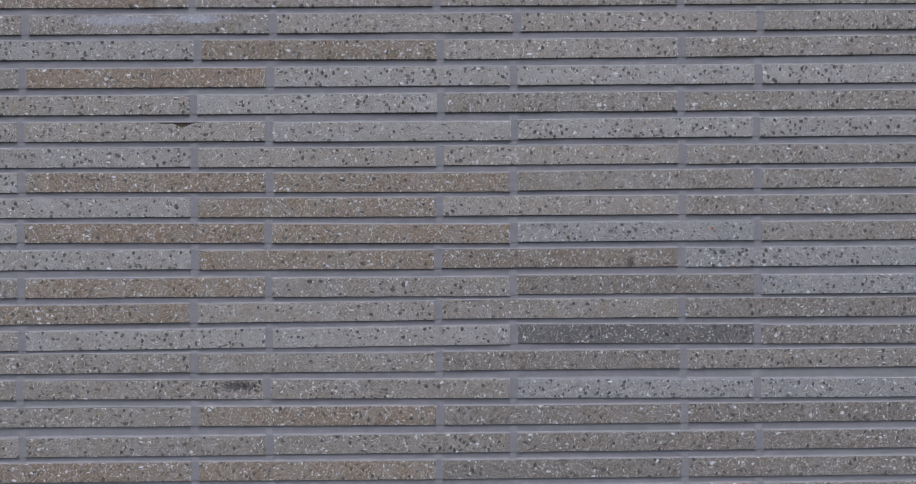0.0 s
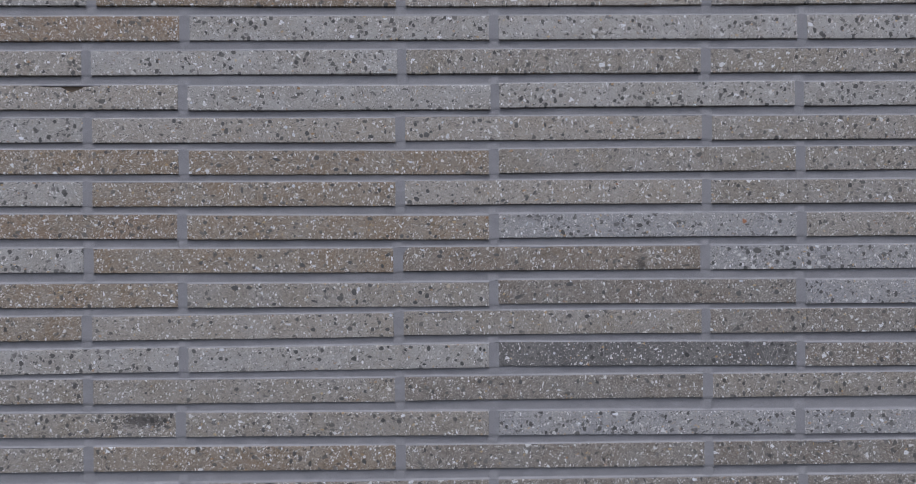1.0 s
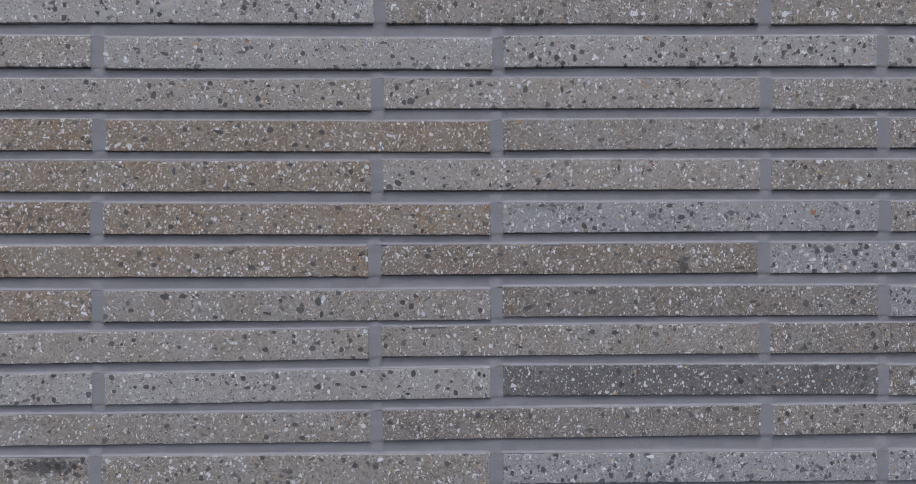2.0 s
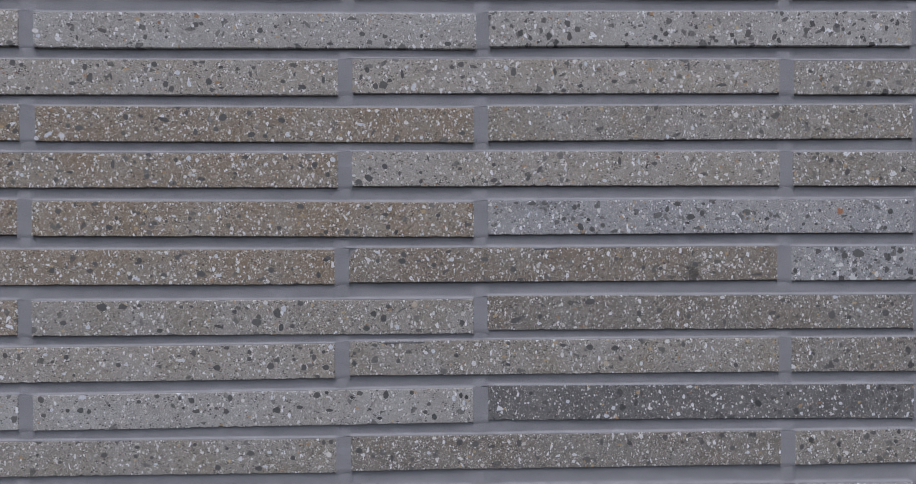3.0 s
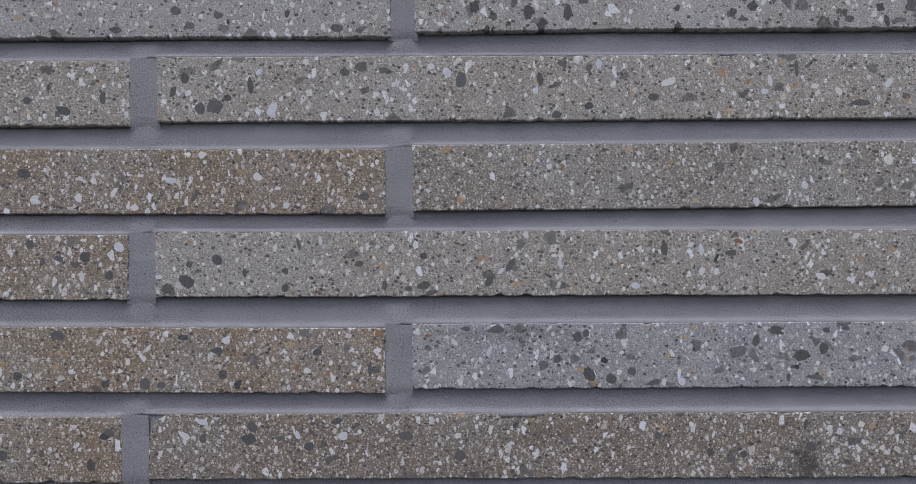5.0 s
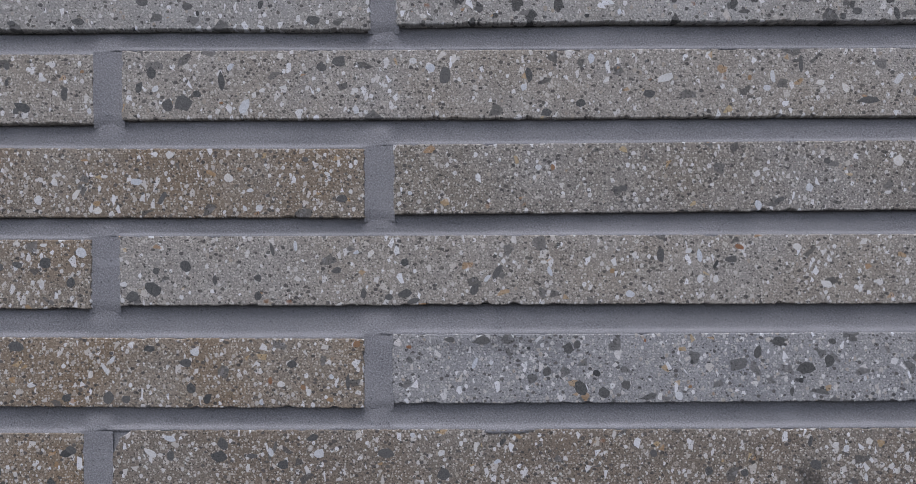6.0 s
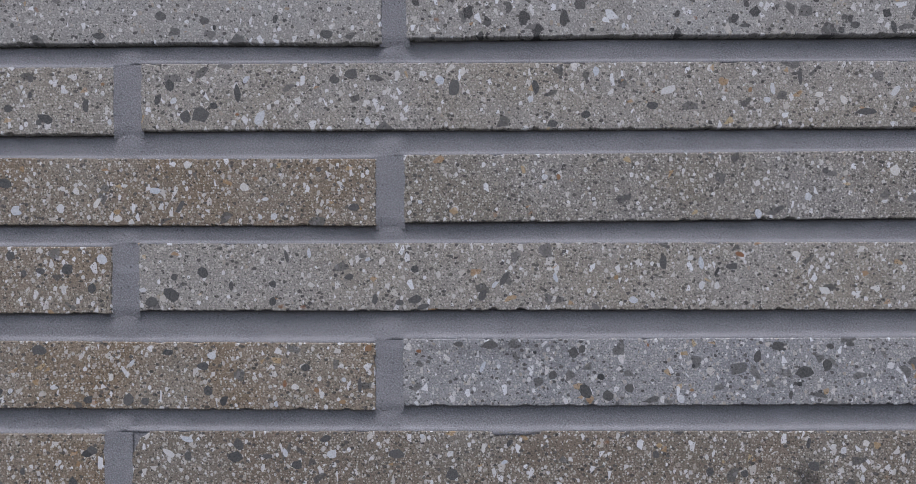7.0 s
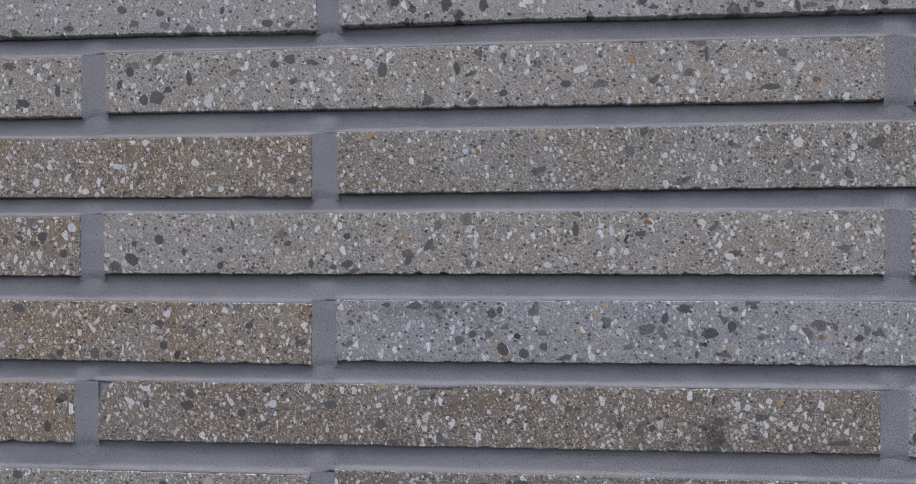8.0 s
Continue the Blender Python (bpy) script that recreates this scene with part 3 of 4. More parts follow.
set_stones(5, 0,
    dark=[(-0.199, 1.649, 10.6, 5.9, -20), (-0.176, 1.656, 4.6, 9.2, 0)],
    pale=[(-0.162, 1.647, 2.6, 3.8, 0), (-0.188, 1.665, 4.6, 3.3, 0)],
    rust=[(-0.166, 1.669, 2.6, 2.0, 0)])
set_stones(5, 1,
    dark=[(-0.134, 1.660, 4.0, 7.3, -20), (-0.127, 1.668, 5.3, 7.3, 0), (-0.118, 1.650, 6.6, 7.9, 0), (-0.109, 1.651, 11.9, 11.2, 0), (-0.102, 1.656, 5.9, 5.3, 0), (-0.088, 1.663, 4.3, 12.5, 8), (-0.032, 1.671, 5.9, 5.3, 0), (-0.022, 1.674, 8.6, 7.9, 0), (0.037, 1.666, 7.3, 10.6, 0), (0.084, 1.666, 4.8, 8.8, 8), (0.094, 1.642, 7.3, 5.3, 0), (0.113, 1.650, 6.6, 5.3, 0), (0.152, 1.655, 7.9, 5.9, 0), (0.275, 1.651, 13.2, 5.3, 0), (0.237, 1.672, 2.7, 11.6, 0)],
    pale=[(-0.083, 1.671, 3.3, 6.6, -35), (-0.075, 1.649, 5.0, 9.9, -35), (-0.125, 1.659, 4.0, 4.6, -45), (-0.055, 1.677, 4.6, 4.0, 0), (0.019, 1.674, 5.3, 4.6, 0), (0.042, 1.675, 3.0, 7.3, -15), (0.029, 1.670, 5.9, 5.6, 0), (0.081, 1.659, 4.1, 4.1, 0), (-0.007, 1.654, 2.3, 5.9, -10), (-0.013, 1.647, 3.6, 5.3, 20), (0.119, 1.675, 4.4, 5.8, 0), (0.161, 1.664, 11.6, 5.1, 20), (0.221, 1.664, 3.3, 8.6, 8), (0.218, 1.658, 5.0, 4.6, 0), (0.262, 1.658, 3.6, 6.6, 25), (0.292, 1.663, 4.1, 8.2, -35), (0.248, 1.661, 5.8, 3.7, 0)],
    rust=[(-0.088, 1.651, 2.6, 2.0, 0), (0.208, 1.664, 2.6, 3.3, 0)])
set_stones(6, 0,
    dark=[(-0.121, 1.598, 3.2, 9.0, -25), (-0.021, 1.597, 7.3, 5.9, 0), (-0.041, 1.619, 4.0, 4.0, 0)],
    pale=[(-0.190, 1.597, 5.1, 6.4, 0), (-0.181, 1.607, 4.0, 5.3, 20), (-0.169, 1.600, 3.3, 9.2, -30), (-0.135, 1.607, 7.3, 5.0, 0), (-0.153, 1.610, 4.6, 2.6, 0), (-0.157, 1.591, 5.9, 4.6, 0), (-0.084, 1.609, 5.3, 5.3, 0), (-0.072, 1.602, 4.6, 2.6, 0), (-0.067, 1.592, 4.9, 4.0, 30), (-0.132, 1.598, 2.6, 4.6, -30), (-0.117, 1.622, 5.3, 4.6, 0), (-0.029, 1.611, 4.0, 2.6, -20), (-0.075, 1.592, 2.2, 3.8, 20)])
set_stones(6, 1,
    dark=[(0.137, 1.602, 4.6, 4.6, 0), (0.224, 1.595, 7.9, 3.0, 20), (0.251, 1.617, 4.0, 4.0, 0)],
    pale=[(0.089, 1.614, 4.6, 3.3, 10), (0.017, 1.600, 3.3, 3.0, 0), (0.011, 1.594, 2.6, 4.0, -30), (0.241, 1.602, 5.0, 5.9, 0), (0.212, 1.591, 4.6, 5.9, 15), (0.285, 1.599, 4.1, 2.7, 0), (0.291, 1.617, 6.1, 6.8, 0)],
    rust=[(0.097, 1.614, 3.0, 3.6, 0)])
set_stones(7, 0,
    dark=[(-0.186, 1.562, 7.9, 7.3, 0), (-0.202, 1.561, 7.3, 4.0, -15), (-0.172, 1.551, 5.9, 6.6, 0)],
    pale=[(-0.166, 1.568, 6.6, 6.6, 0), (-0.188, 1.550, 3.2, 5.8, -10), (-0.193, 1.551, 2.6, 4.0, 0), (-0.187, 1.572, 4.6, 2.6, 0)])
set_stones(7, 1,
    dark=[(-0.127, 1.547, 12.5, 7.9, -30), (-0.138, 1.543, 7.9, 7.9, 0), (-0.108, 1.560, 7.3, 6.6, -20), (-0.125, 1.557, 4.6, 4.6, 0), (-0.060, 1.569, 2.3, 7.9, 12), (-0.068, 1.553, 4.6, 4.9, 0), (-0.092, 1.552, 3.0, 6.6, 0), (-0.068, 1.543, 4.9, 5.9, 0), (-0.024, 1.557, 5.9, 4.3, 20), (-0.009, 1.544, 4.0, 7.3, -5), (0.014, 1.544, 8.6, 5.0, 15), (0.019, 1.540, 7.9, 3.3, 20), (0.005, 1.542, 5.3, 4.6, 0), (0.014, 1.561, 5.6, 5.0, 20), (0.066, 1.556, 4.0, 10.6, -38), (0.053, 1.546, 4.6, 7.3, -35), (0.157, 1.564, 5.3, 9.2, 0), (0.197, 1.562, 7.9, 5.0, 0)],
    pale=[(-0.143, 1.550, 4.6, 3.0, 0), (-0.047, 1.571, 2.3, 6.6, 0), (-0.005, 1.566, 3.3, 6.6, -40), (-0.013, 1.567, 3.8, 2.6, 20), (0.060, 1.552, 2.6, 6.6, -40), (0.095, 1.556, 2.6, 6.3, 20), (0.092, 1.561, 4.6, 2.6, 0), (0.179, 1.564, 3.6, 8.6, 10), (0.179, 1.551, 4.3, 5.9, -20), (0.188, 1.551, 3.6, 5.0, 0), (0.250, 1.548, 7.3, 4.3, -20), (0.234, 1.569, 5.3, 4.3, 0), (0.140, 1.543, 5.3, 4.3, 0), (0.173, 1.567, 4.6, 3.3, 20), (0.151, 1.546, 2.6, 4.6, 20)],
    rust=[(0.201, 1.569, 6.6, 3.6, -15), (0.130, 1.556, 3.0, 3.0, 0)],
    black=[(0.188, 1.559, 2.3, 6.6, -25)])
set_stones(8, 0,
    dark=[(-0.202, 1.516, 9.6, 6.3, 0), (-0.128, 1.514, 7.6, 4.0, 0), (-0.108, 1.506, 7.6, 5.6, 0), (-0.105, 1.492, 5.3, 6.3, 0), (-0.151, 1.487, 7.0, 8.3, 0), (-0.174, 1.487, 5.9, 5.9, 0), (-0.049, 1.505, 6.4, 5.1, 0), (-0.018, 1.495, 2.6, 9.9, 0), (-0.141, 1.486, 5.8, 5.4, 0)],
    pale=[(-0.103, 1.512, 5.8, 5.4, 0), (-0.153, 1.503, 2.6, 8.6, 30), (-0.149, 1.508, 2.6, 5.9, -30), (-0.161, 1.500, 3.2, 4.8, 0), (-0.194, 1.494, 5.8, 2.2, 0), (-0.055, 1.494, 4.6, 3.6, 0), (-0.066, 1.484, 2.6, 4.8, 10), (-0.027, 1.498, 3.0, 3.0, 0), (-0.040, 1.490, 4.0, 3.3, 0)],
    rust=[(-0.061, 1.496, 2.6, 4.6, -10), (-0.043, 1.492, 3.6, 4.0, 0), (-0.028, 1.485, 5.0, 3.0, 0), (-0.013, 1.516, 4.8, 4.2, 0)],
    black=[(-0.096, 1.486, 4.6, 7.9, -20)])
set_stones(8, 1,
    dark=[(0.057, 1.518, 9.9, 6.6, 0), (0.039, 1.518, 6.6, 3.6, 0), (0.105, 1.513, 5.8, 7.0, 0), (0.110, 1.515, 4.6, 5.3, 0), (0.093, 1.500, 5.9, 5.3, 20), (0.112, 1.491, 7.3, 9.9, 15), (0.125, 1.488, 6.6, 6.6, 0), (0.137, 1.492, 6.6, 5.9, 0), (0.211, 1.510, 5.0, 8.6, -10), (0.223, 1.516, 8.6, 6.3, 0), (0.238, 1.501, 11.2, 8.9, 0), (0.251, 1.505, 6.6, 7.3, 0), (0.253, 1.516, 4.9, 3.6, 0), (0.264, 1.517, 5.9, 3.6, 0), (0.230, 1.488, 2.6, 5.9, -10)],
    pale=[(0.053, 1.505, 2.6, 7.9, -28), (0.062, 1.505, 2.6, 3.6, -20), (0.167, 1.486, 5.3, 5.0, -30), (0.156, 1.483, 3.0, 5.3, 0), (0.209, 1.493, 4.8, 2.2, 0), (0.271, 1.495, 2.0, 4.0, 0)],
    rust=[(0.173, 1.491, 2.6, 2.6, 0), (0.016, 1.514, 4.0, 2.3, 0), (0.148, 1.517, 1.7, 2.6, 0)],
    black=[(0.121, 1.499, 4.6, 4.3, 0), (0.235, 1.494, 3.5, 3.5, 0), (0.083, 1.513, 2.6, 2.3, 0), (0.174, 1.505, 1.9, 2.9, 0)])
set_stones(9, 0,
    black=[(-0.175, 1.456, 6.9, 5.9, 0)],
    rust=[(-0.180, 1.450, 3.0, 4.3, 0)],
    pale=[(-0.192, 1.450, 3.3, 2.6, 0)])
set_stones(9, 1,
    dark=[(-0.088, 1.461, 5.9, 7.9, 25), (-0.090, 1.454, 9.9, 6.6, 0), (-0.117, 1.454, 5.3, 6.6, 0), (-0.054, 1.449, 7.0, 7.0, 0), (-0.071, 1.454, 7.3, 3.6, 0), (-0.038, 1.464, 7.3, 4.0, 20), (0.003, 1.455, 10.9, 6.4, -10), (0.035, 1.443, 7.9, 9.2, 0), (0.068, 1.461, 3.0, 5.9, -40), (0.152, 1.454, 4.8, 5.8, 0), (0.240, 1.460, 3.0, 7.3, -10), (0.243, 1.447, 7.9, 6.6, -40), (0.183, 1.444, 5.4, 5.4, 0), (0.203, 1.443, 4.9, 4.9, 0)],
    pale=[(-0.128, 1.456, 9.0, 4.2, -30), (-0.117, 1.464, 7.3, 3.6, -8), (-0.061, 1.456, 3.0, 5.6, 10), (-0.074, 1.447, 2.6, 5.9, -10), (-0.034, 1.455, 6.6, 6.6, 0), (0.034, 1.455, 5.0, 4.0, 30), (0.053, 1.458, 2.6, 6.6, 0), (0.018, 1.465, 3.3, 3.6, 0), (0.065, 1.450, 4.8, 2.6, 20), (0.273, 1.460, 4.9, 4.9, 0), (0.254, 1.458, 4.9, 3.6, 30), (0.260, 1.456, 4.0, 4.6, 0), (0.256, 1.451, 2.0, 5.9, -25), (0.271, 1.440, 2.3, 5.3, 0)])
set_stones(4, 0,
    dark=[(-0.132, 1.708, 6.8, 5.8, 0), (-0.107, 1.705, 7.3, 4.3, 0), (-0.036, 1.697, 8.9, 6.3, 0), (-0.168, 1.697, 7.9, 4.0, 0), (-0.066, 1.706, 3.3, 5.9, -20)],
    black=[(-0.101, 1.701, 2.3, 4.3, 0)],
    pale=[(-0.066, 1.696, 3.3, 3.0, 0), (-0.045, 1.698, 3.0, 4.6, 0)])
set_stones(4, 1,
    dark=[(0.056, 1.703, 5.9, 3.0, 0), (0.205, 1.701, 7.3, 3.3, 0), (0.269, 1.701, 6.5, 5.1, 0), (0.261, 1.698, 4.0, 4.3, 0), (0.291, 1.700, 3.4, 8.2, 10)],
    black=[(0.117, 1.699, 3.4, 2.7, 0)],
    pale=[(0.135, 1.701, 2.6, 4.0, 0), (0.025, 1.699, 4.0, 3.0, 0)])
set_stones(4, 0,
    dark=[(-0.371, 1.704, 5.3, 6.6, 0), (-0.418, 1.711, 13.1, 5.3, -15), (-0.445, 1.703, 3.3, 7.9, 0), (-0.348, 1.704, 3.9, 3.9, 0), (-0.205, 1.696, 5.3, 3.3, 0), (-0.228, 1.716, 3.9, 3.9, 0), (-0.316, 1.731, 3.9, 2.6, 0), (-0.218, 1.703, 2.6, 3.9, 0), (-0.398, 1.723, 6.6, 2.6, 0)],
    pale=[(-0.487, 1.705, 5.3, 5.3, 0), (-0.466, 1.702, 6.6, 5.3, -30), (-0.451, 1.732, 2.6, 4.6, 0), (-0.518, 1.711, 7.9, 5.3, 0), (-0.266, 1.718, 3.3, 3.9, 0)],
    rust=[(-0.315, 1.727, 6.6, 4.6, 0), (-0.356, 1.720, 3.9, 3.9, 0)],
    black=[(-0.219, 1.730, 2.6, 2.6, 0)])
set_stones(5, 0,
    dark=[(-0.515, 1.676, 7.9, 7.9, 0), (-0.437, 1.671, 5.9, 9.8, 0), (-0.451, 1.653, 9.2, 5.3, 0), (-0.432, 1.658, 8.5, 7.9, 0), (-0.409, 1.661, 2.6, 9.2, 10), (-0.362, 1.674, 7.9, 7.9, 0), (-0.349, 1.652, 7.2, 9.8, 0), (-0.317, 1.675, 5.3, 6.6, 0), (-0.309, 1.677, 7.9, 4.6, 0), (-0.302, 1.655, 7.2, 7.9, 0), (-0.299, 1.646, 5.3, 5.9, 0), (-0.288, 1.648, 6.6, 3.3, 0), (-0.271, 1.669, 3.9, 5.9, 0), (-0.256, 1.663, 3.3, 9.2, 0), (-0.253, 1.670, 5.9, 4.6, 0), (-0.221, 1.655, 5.9, 5.9, 0), (-0.208, 1.663, 2.6, 4.6, 0), (-0.208, 1.672, 3.9, 5.3, 0)],
    pale=[(-0.336, 1.665, 5.3, 5.9, 0), (-0.514, 1.649, 6.6, 3.3, 0), (-0.465, 1.671, 3.3, 3.3, 0), (-0.384, 1.656, 3.9, 3.3, 0)],
    rust=[(-0.293, 1.654, 6.6, 3.9, 0)],
    black=[(-0.289, 1.671, 5.9, 3.9, 0)])
set_stones(6, 0,
    dark=[(-0.444, 1.604, 10.5, 6.6, 0), (-0.393, 1.616, 6.6, 7.9, 0), (-0.352, 1.613, 14.4, 5.3, -15), (-0.327, 1.620, 5.3, 5.3, 0), (-0.317, 1.599, 5.9, 9.2, 0), (-0.287, 1.615, 10.5, 9.2, 0), (-0.256, 1.596, 9.8, 6.6, 0), (-0.241, 1.594, 6.6, 5.3, 0), (-0.222, 1.612, 9.2, 6.6, 0), (-0.456, 1.606, 5.3, 6.6, 0), (-0.396, 1.598, 5.3, 5.3, 0)],
    pale=[(-0.477, 1.597, 13.1, 4.6, 30), (-0.463, 1.595, 9.2, 5.9, 0), (-0.490, 1.592, 5.3, 5.3, 0), (-0.216, 1.596, 5.3, 7.9, -15), (-0.280, 1.598, 3.9, 5.3, 0), (-0.455, 1.617, 5.3, 3.9, 0), (-0.426, 1.619, 3.3, 3.3, 0)],
    rust=[(-0.474, 1.624, 5.3, 3.3, 0)])
set_stones(7, 0,
    dark=[(-0.408, 1.563, 5.3, 11.8, 0), (-0.311, 1.547, 9.2, 4.6, 0), (-0.262, 1.571, 7.9, 5.3, 0), (-0.454, 1.555, 8.5, 3.9, 0), (-0.339, 1.568, 5.3, 5.9, 0), (-0.274, 1.553, 4.6, 3.9, 0)],
    pale=[(-0.325, 1.570, 6.6, 6.6, 0), (-0.362, 1.544, 6.6, 3.9, 0), (-0.240, 1.563, 5.3, 4.6, 0), (-0.419, 1.575, 5.3, 3.3, 0), (-0.320, 1.551, 5.3, 3.9, 0), (-0.371, 1.559, 3.3, 3.3, 0), (-0.385, 1.572, 3.3, 3.3, 0), (-0.479, 1.569, 3.9, 3.3, 0)])
set_stones(8, 0,
    dark=[(-0.427, 1.520, 9.2, 5.3, 0), (-0.449, 1.519, 3.9, 6.6, 0), (-0.412, 1.494, 7.9, 6.6, 0), (-0.363, 1.498, 7.9, 5.9, 0), (-0.324, 1.503, 5.3, 6.6, 0), (-0.226, 1.492, 6.6, 6.6, 0), (-0.324, 1.489, 3.9, 3.9, 0), (-0.467, 1.496, 5.3, 6.6, 0), (-0.385, 1.511, 4.6, 3.9, 0), (-0.270, 1.505, 5.3, 4.6, 0)],
    pale=[(-0.362, 1.517, 3.9, 4.6, 0), (-0.341, 1.506, 3.9, 3.3, 0), (-0.292, 1.514, 4.6, 3.3, 0), (-0.439, 1.505, 3.3, 3.9, 0)])
set_stones(9, 0,
    dark=[(-0.338, 1.460, 6.6, 5.9, 0), (-0.312, 1.442, 10.5, 7.9, 0), (-0.353, 1.441, 6.6, 4.6, 0), (-0.235, 1.445, 7.9, 8.5, 0), (-0.172, 1.458, 6.6, 5.3, 0), (-0.183, 1.439, 5.3, 7.9, 0), (-0.434, 1.446, 6.6, 5.3, 0), (-0.212, 1.446, 3.3, 5.9, 0)],
    pale=[(-0.293, 1.440, 6.6, 4.6, 0), (-0.383, 1.437, 10.5, 3.9, -20), (-0.403, 1.443, 4.6, 5.9, 0), (-0.445, 1.454, 5.3, 3.9, 0), (-0.296, 1.461, 5.3, 6.6, 0), (-0.471, 1.457, 5.3, 3.3, 0), (-0.272, 1.446, 3.9, 5.9, 0)])
set_stones(9, 2,
    dark=[(0.433, 1.458, 14.4, 10.5, 0), (0.417, 1.456, 7.9, 7.9, 0), (0.359, 1.439, 5.3, 5.9, 0), (0.483, 1.451, 5.9, 5.9, 0), (0.453, 1.450, 5.3, 3.9, 0)],
    pale=[(0.454, 1.434, 4.6, 7.9, 0), (0.412, 1.445, 6.6, 6.6, 0)])
set_stones(10, 0,
    dark=[(-0.421, 1.406, 13.1, 9.2, 0), (-0.398, 1.406, 11.8, 7.9, 0), (-0.463, 1.389, 8.5, 5.9, 0), (-0.358, 1.379, 7.9, 5.3, 0), (-0.251, 1.387, 13.1, 10.5, 0), (-0.229, 1.397, 9.2, 13.1, 0), (-0.225, 1.381, 5.9, 9.2, 0), (-0.276, 1.399, 5.9, 6.6, 0), (-0.294, 1.383, 13.1, 4.6, -15), (-0.380, 1.407, 6.6, 5.3, 0), (-0.203, 1.408, 7.9, 6.6, 0), (-0.325, 1.386, 2.6, 7.9, 0), (-0.122, 1.395, 7.9, 7.9, 0), (-0.106, 1.403, 6.6, 6.6, 0), (-0.111, 1.390, 7.9, 9.2, 0), (-0.130, 1.379, 7.9, 6.6, 0), (-0.023, 1.384, 7.2, 7.9, 0)],
    pale=[(-0.242, 1.411, 6.6, 5.3, 0), (-0.222, 1.402, 5.9, 7.9, 0), (-0.436, 1.384, 5.9, 5.9, 0), (-0.338, 1.413, 5.9, 3.3, 0), (-0.102, 1.382, 3.3, 9.2, 0), (-0.096, 1.380, 5.9, 6.6, 0), (-0.055, 1.395, 3.3, 6.6, 0), (-0.414, 1.405, 5.3, 3.9, 0)],
    tan=[(-0.076, 1.405, 7.9, 7.9, 0)])
set_stones(10, 1,
    dark=[(0.038, 1.386, 13.1, 7.9, 20), (0.065, 1.390, 5.9, 5.3, 0), (0.122, 1.406, 13.1, 7.9, 0), (0.178, 1.392, 6.6, 9.2, 0), (0.202, 1.395, 7.9, 7.9, 0), (0.332, 1.391, 11.8, 5.3, 20), (0.401, 1.388, 9.2, 10.5, 0), (0.464, 1.389, 9.2, 9.2, 0), (0.344, 1.405, 7.9, 4.6, 0), (0.276, 1.381, 5.3, 6.6, 0), (0.068, 1.402, 3.3, 5.3, 0), (0.235, 1.388, 5.9, 7.9, 0)],
    pale=[(0.064, 1.382, 5.3, 4.6, 0), (0.145, 1.392, 4.6, 5.3, 0), (0.178, 1.385, 5.3, 5.3, 0), (0.274, 1.410, 5.9, 4.6, 0), (0.232, 1.378, 5.9, 5.3, 0), (0.405, 1.408, 7.9, 3.9, 0), (0.382, 1.377, 3.9, 3.9, 0), (0.105, 1.377, 5.3, 3.3, 0)])
set_stones(11, 0,
    dark=[(-0.460, 1.351, 6.6, 6.6, 0), (-0.475, 1.346, 5.3, 4.6, 0), (-0.526, 1.354, 5.9, 7.2, 0), (-0.285, 1.359, 7.9, 4.6, 0), (-0.260, 1.354, 5.9, 6.6, 0), (-0.296, 1.337, 9.2, 7.9, 0), (-0.237, 1.338, 9.2, 10.5, 0), (-0.211, 1.345, 4.6, 4.6, 0), (-0.200, 1.336, 7.2, 7.2, 0), (-0.189, 1.347, 6.6, 7.9, 0), (-0.176, 1.336, 8.5, 6.6, 0), (-0.185, 1.326, 5.9, 4.6, 0), (-0.178, 1.353, 5.3, 4.6, 0), (-0.204, 1.358, 5.3, 3.9, 0), (-0.452, 1.331, 4.6, 3.9, 0)],
    pale=[(-0.483, 1.354, 6.6, 3.9, 0), (-0.336, 1.346, 6.6, 3.9, 0), (-0.395, 1.342, 5.9, 3.9, 0), (-0.170, 1.359, 5.9, 5.3, 0), (-0.315, 1.345, 5.3, 3.9, 0), (-0.463, 1.333, 5.3, 3.3, 0)])
set_stones(11, 1,
    dark=[(-0.144, 1.340, 5.3, 6.6, 0), (-0.144, 1.351, 4.6, 5.3, 0), (-0.121, 1.360, 6.6, 4.6, 0), (-0.095, 1.342, 5.3, 6.6, 0), (-0.030, 1.347, 6.6, 6.6, 0), (0.029, 1.360, 5.3, 5.3, 0), (0.121, 1.354, 9.8, 7.9, 0), (0.150, 1.353, 9.8, 7.9, 0), (0.028, 1.336, 7.9, 3.9, -15), (0.228, 1.356, 5.3, 7.9, 0), (0.156, 1.341, 5.3, 7.9, 20), (0.289, 1.332, 5.9, 5.9, 0), (0.091, 1.357, 7.9, 4.6, 0)],
    pale=[(-0.056, 1.352, 5.3, 5.9, 0), (-0.064, 1.351, 5.3, 4.6, 0), (-0.010, 1.338, 5.9, 6.6, 0), (0.090, 1.346, 4.6, 7.9, 0), (0.210, 1.360, 6.6, 5.3, 0), (0.180, 1.335, 4.6, 5.9, 0), (0.246, 1.326, 7.2, 2.6, 0), (0.262, 1.351, 2.6, 7.9, 30), (0.100, 1.348, 3.3, 6.6, 0)],
    tan=[(0.139, 1.336, 7.2, 6.6, 0)])
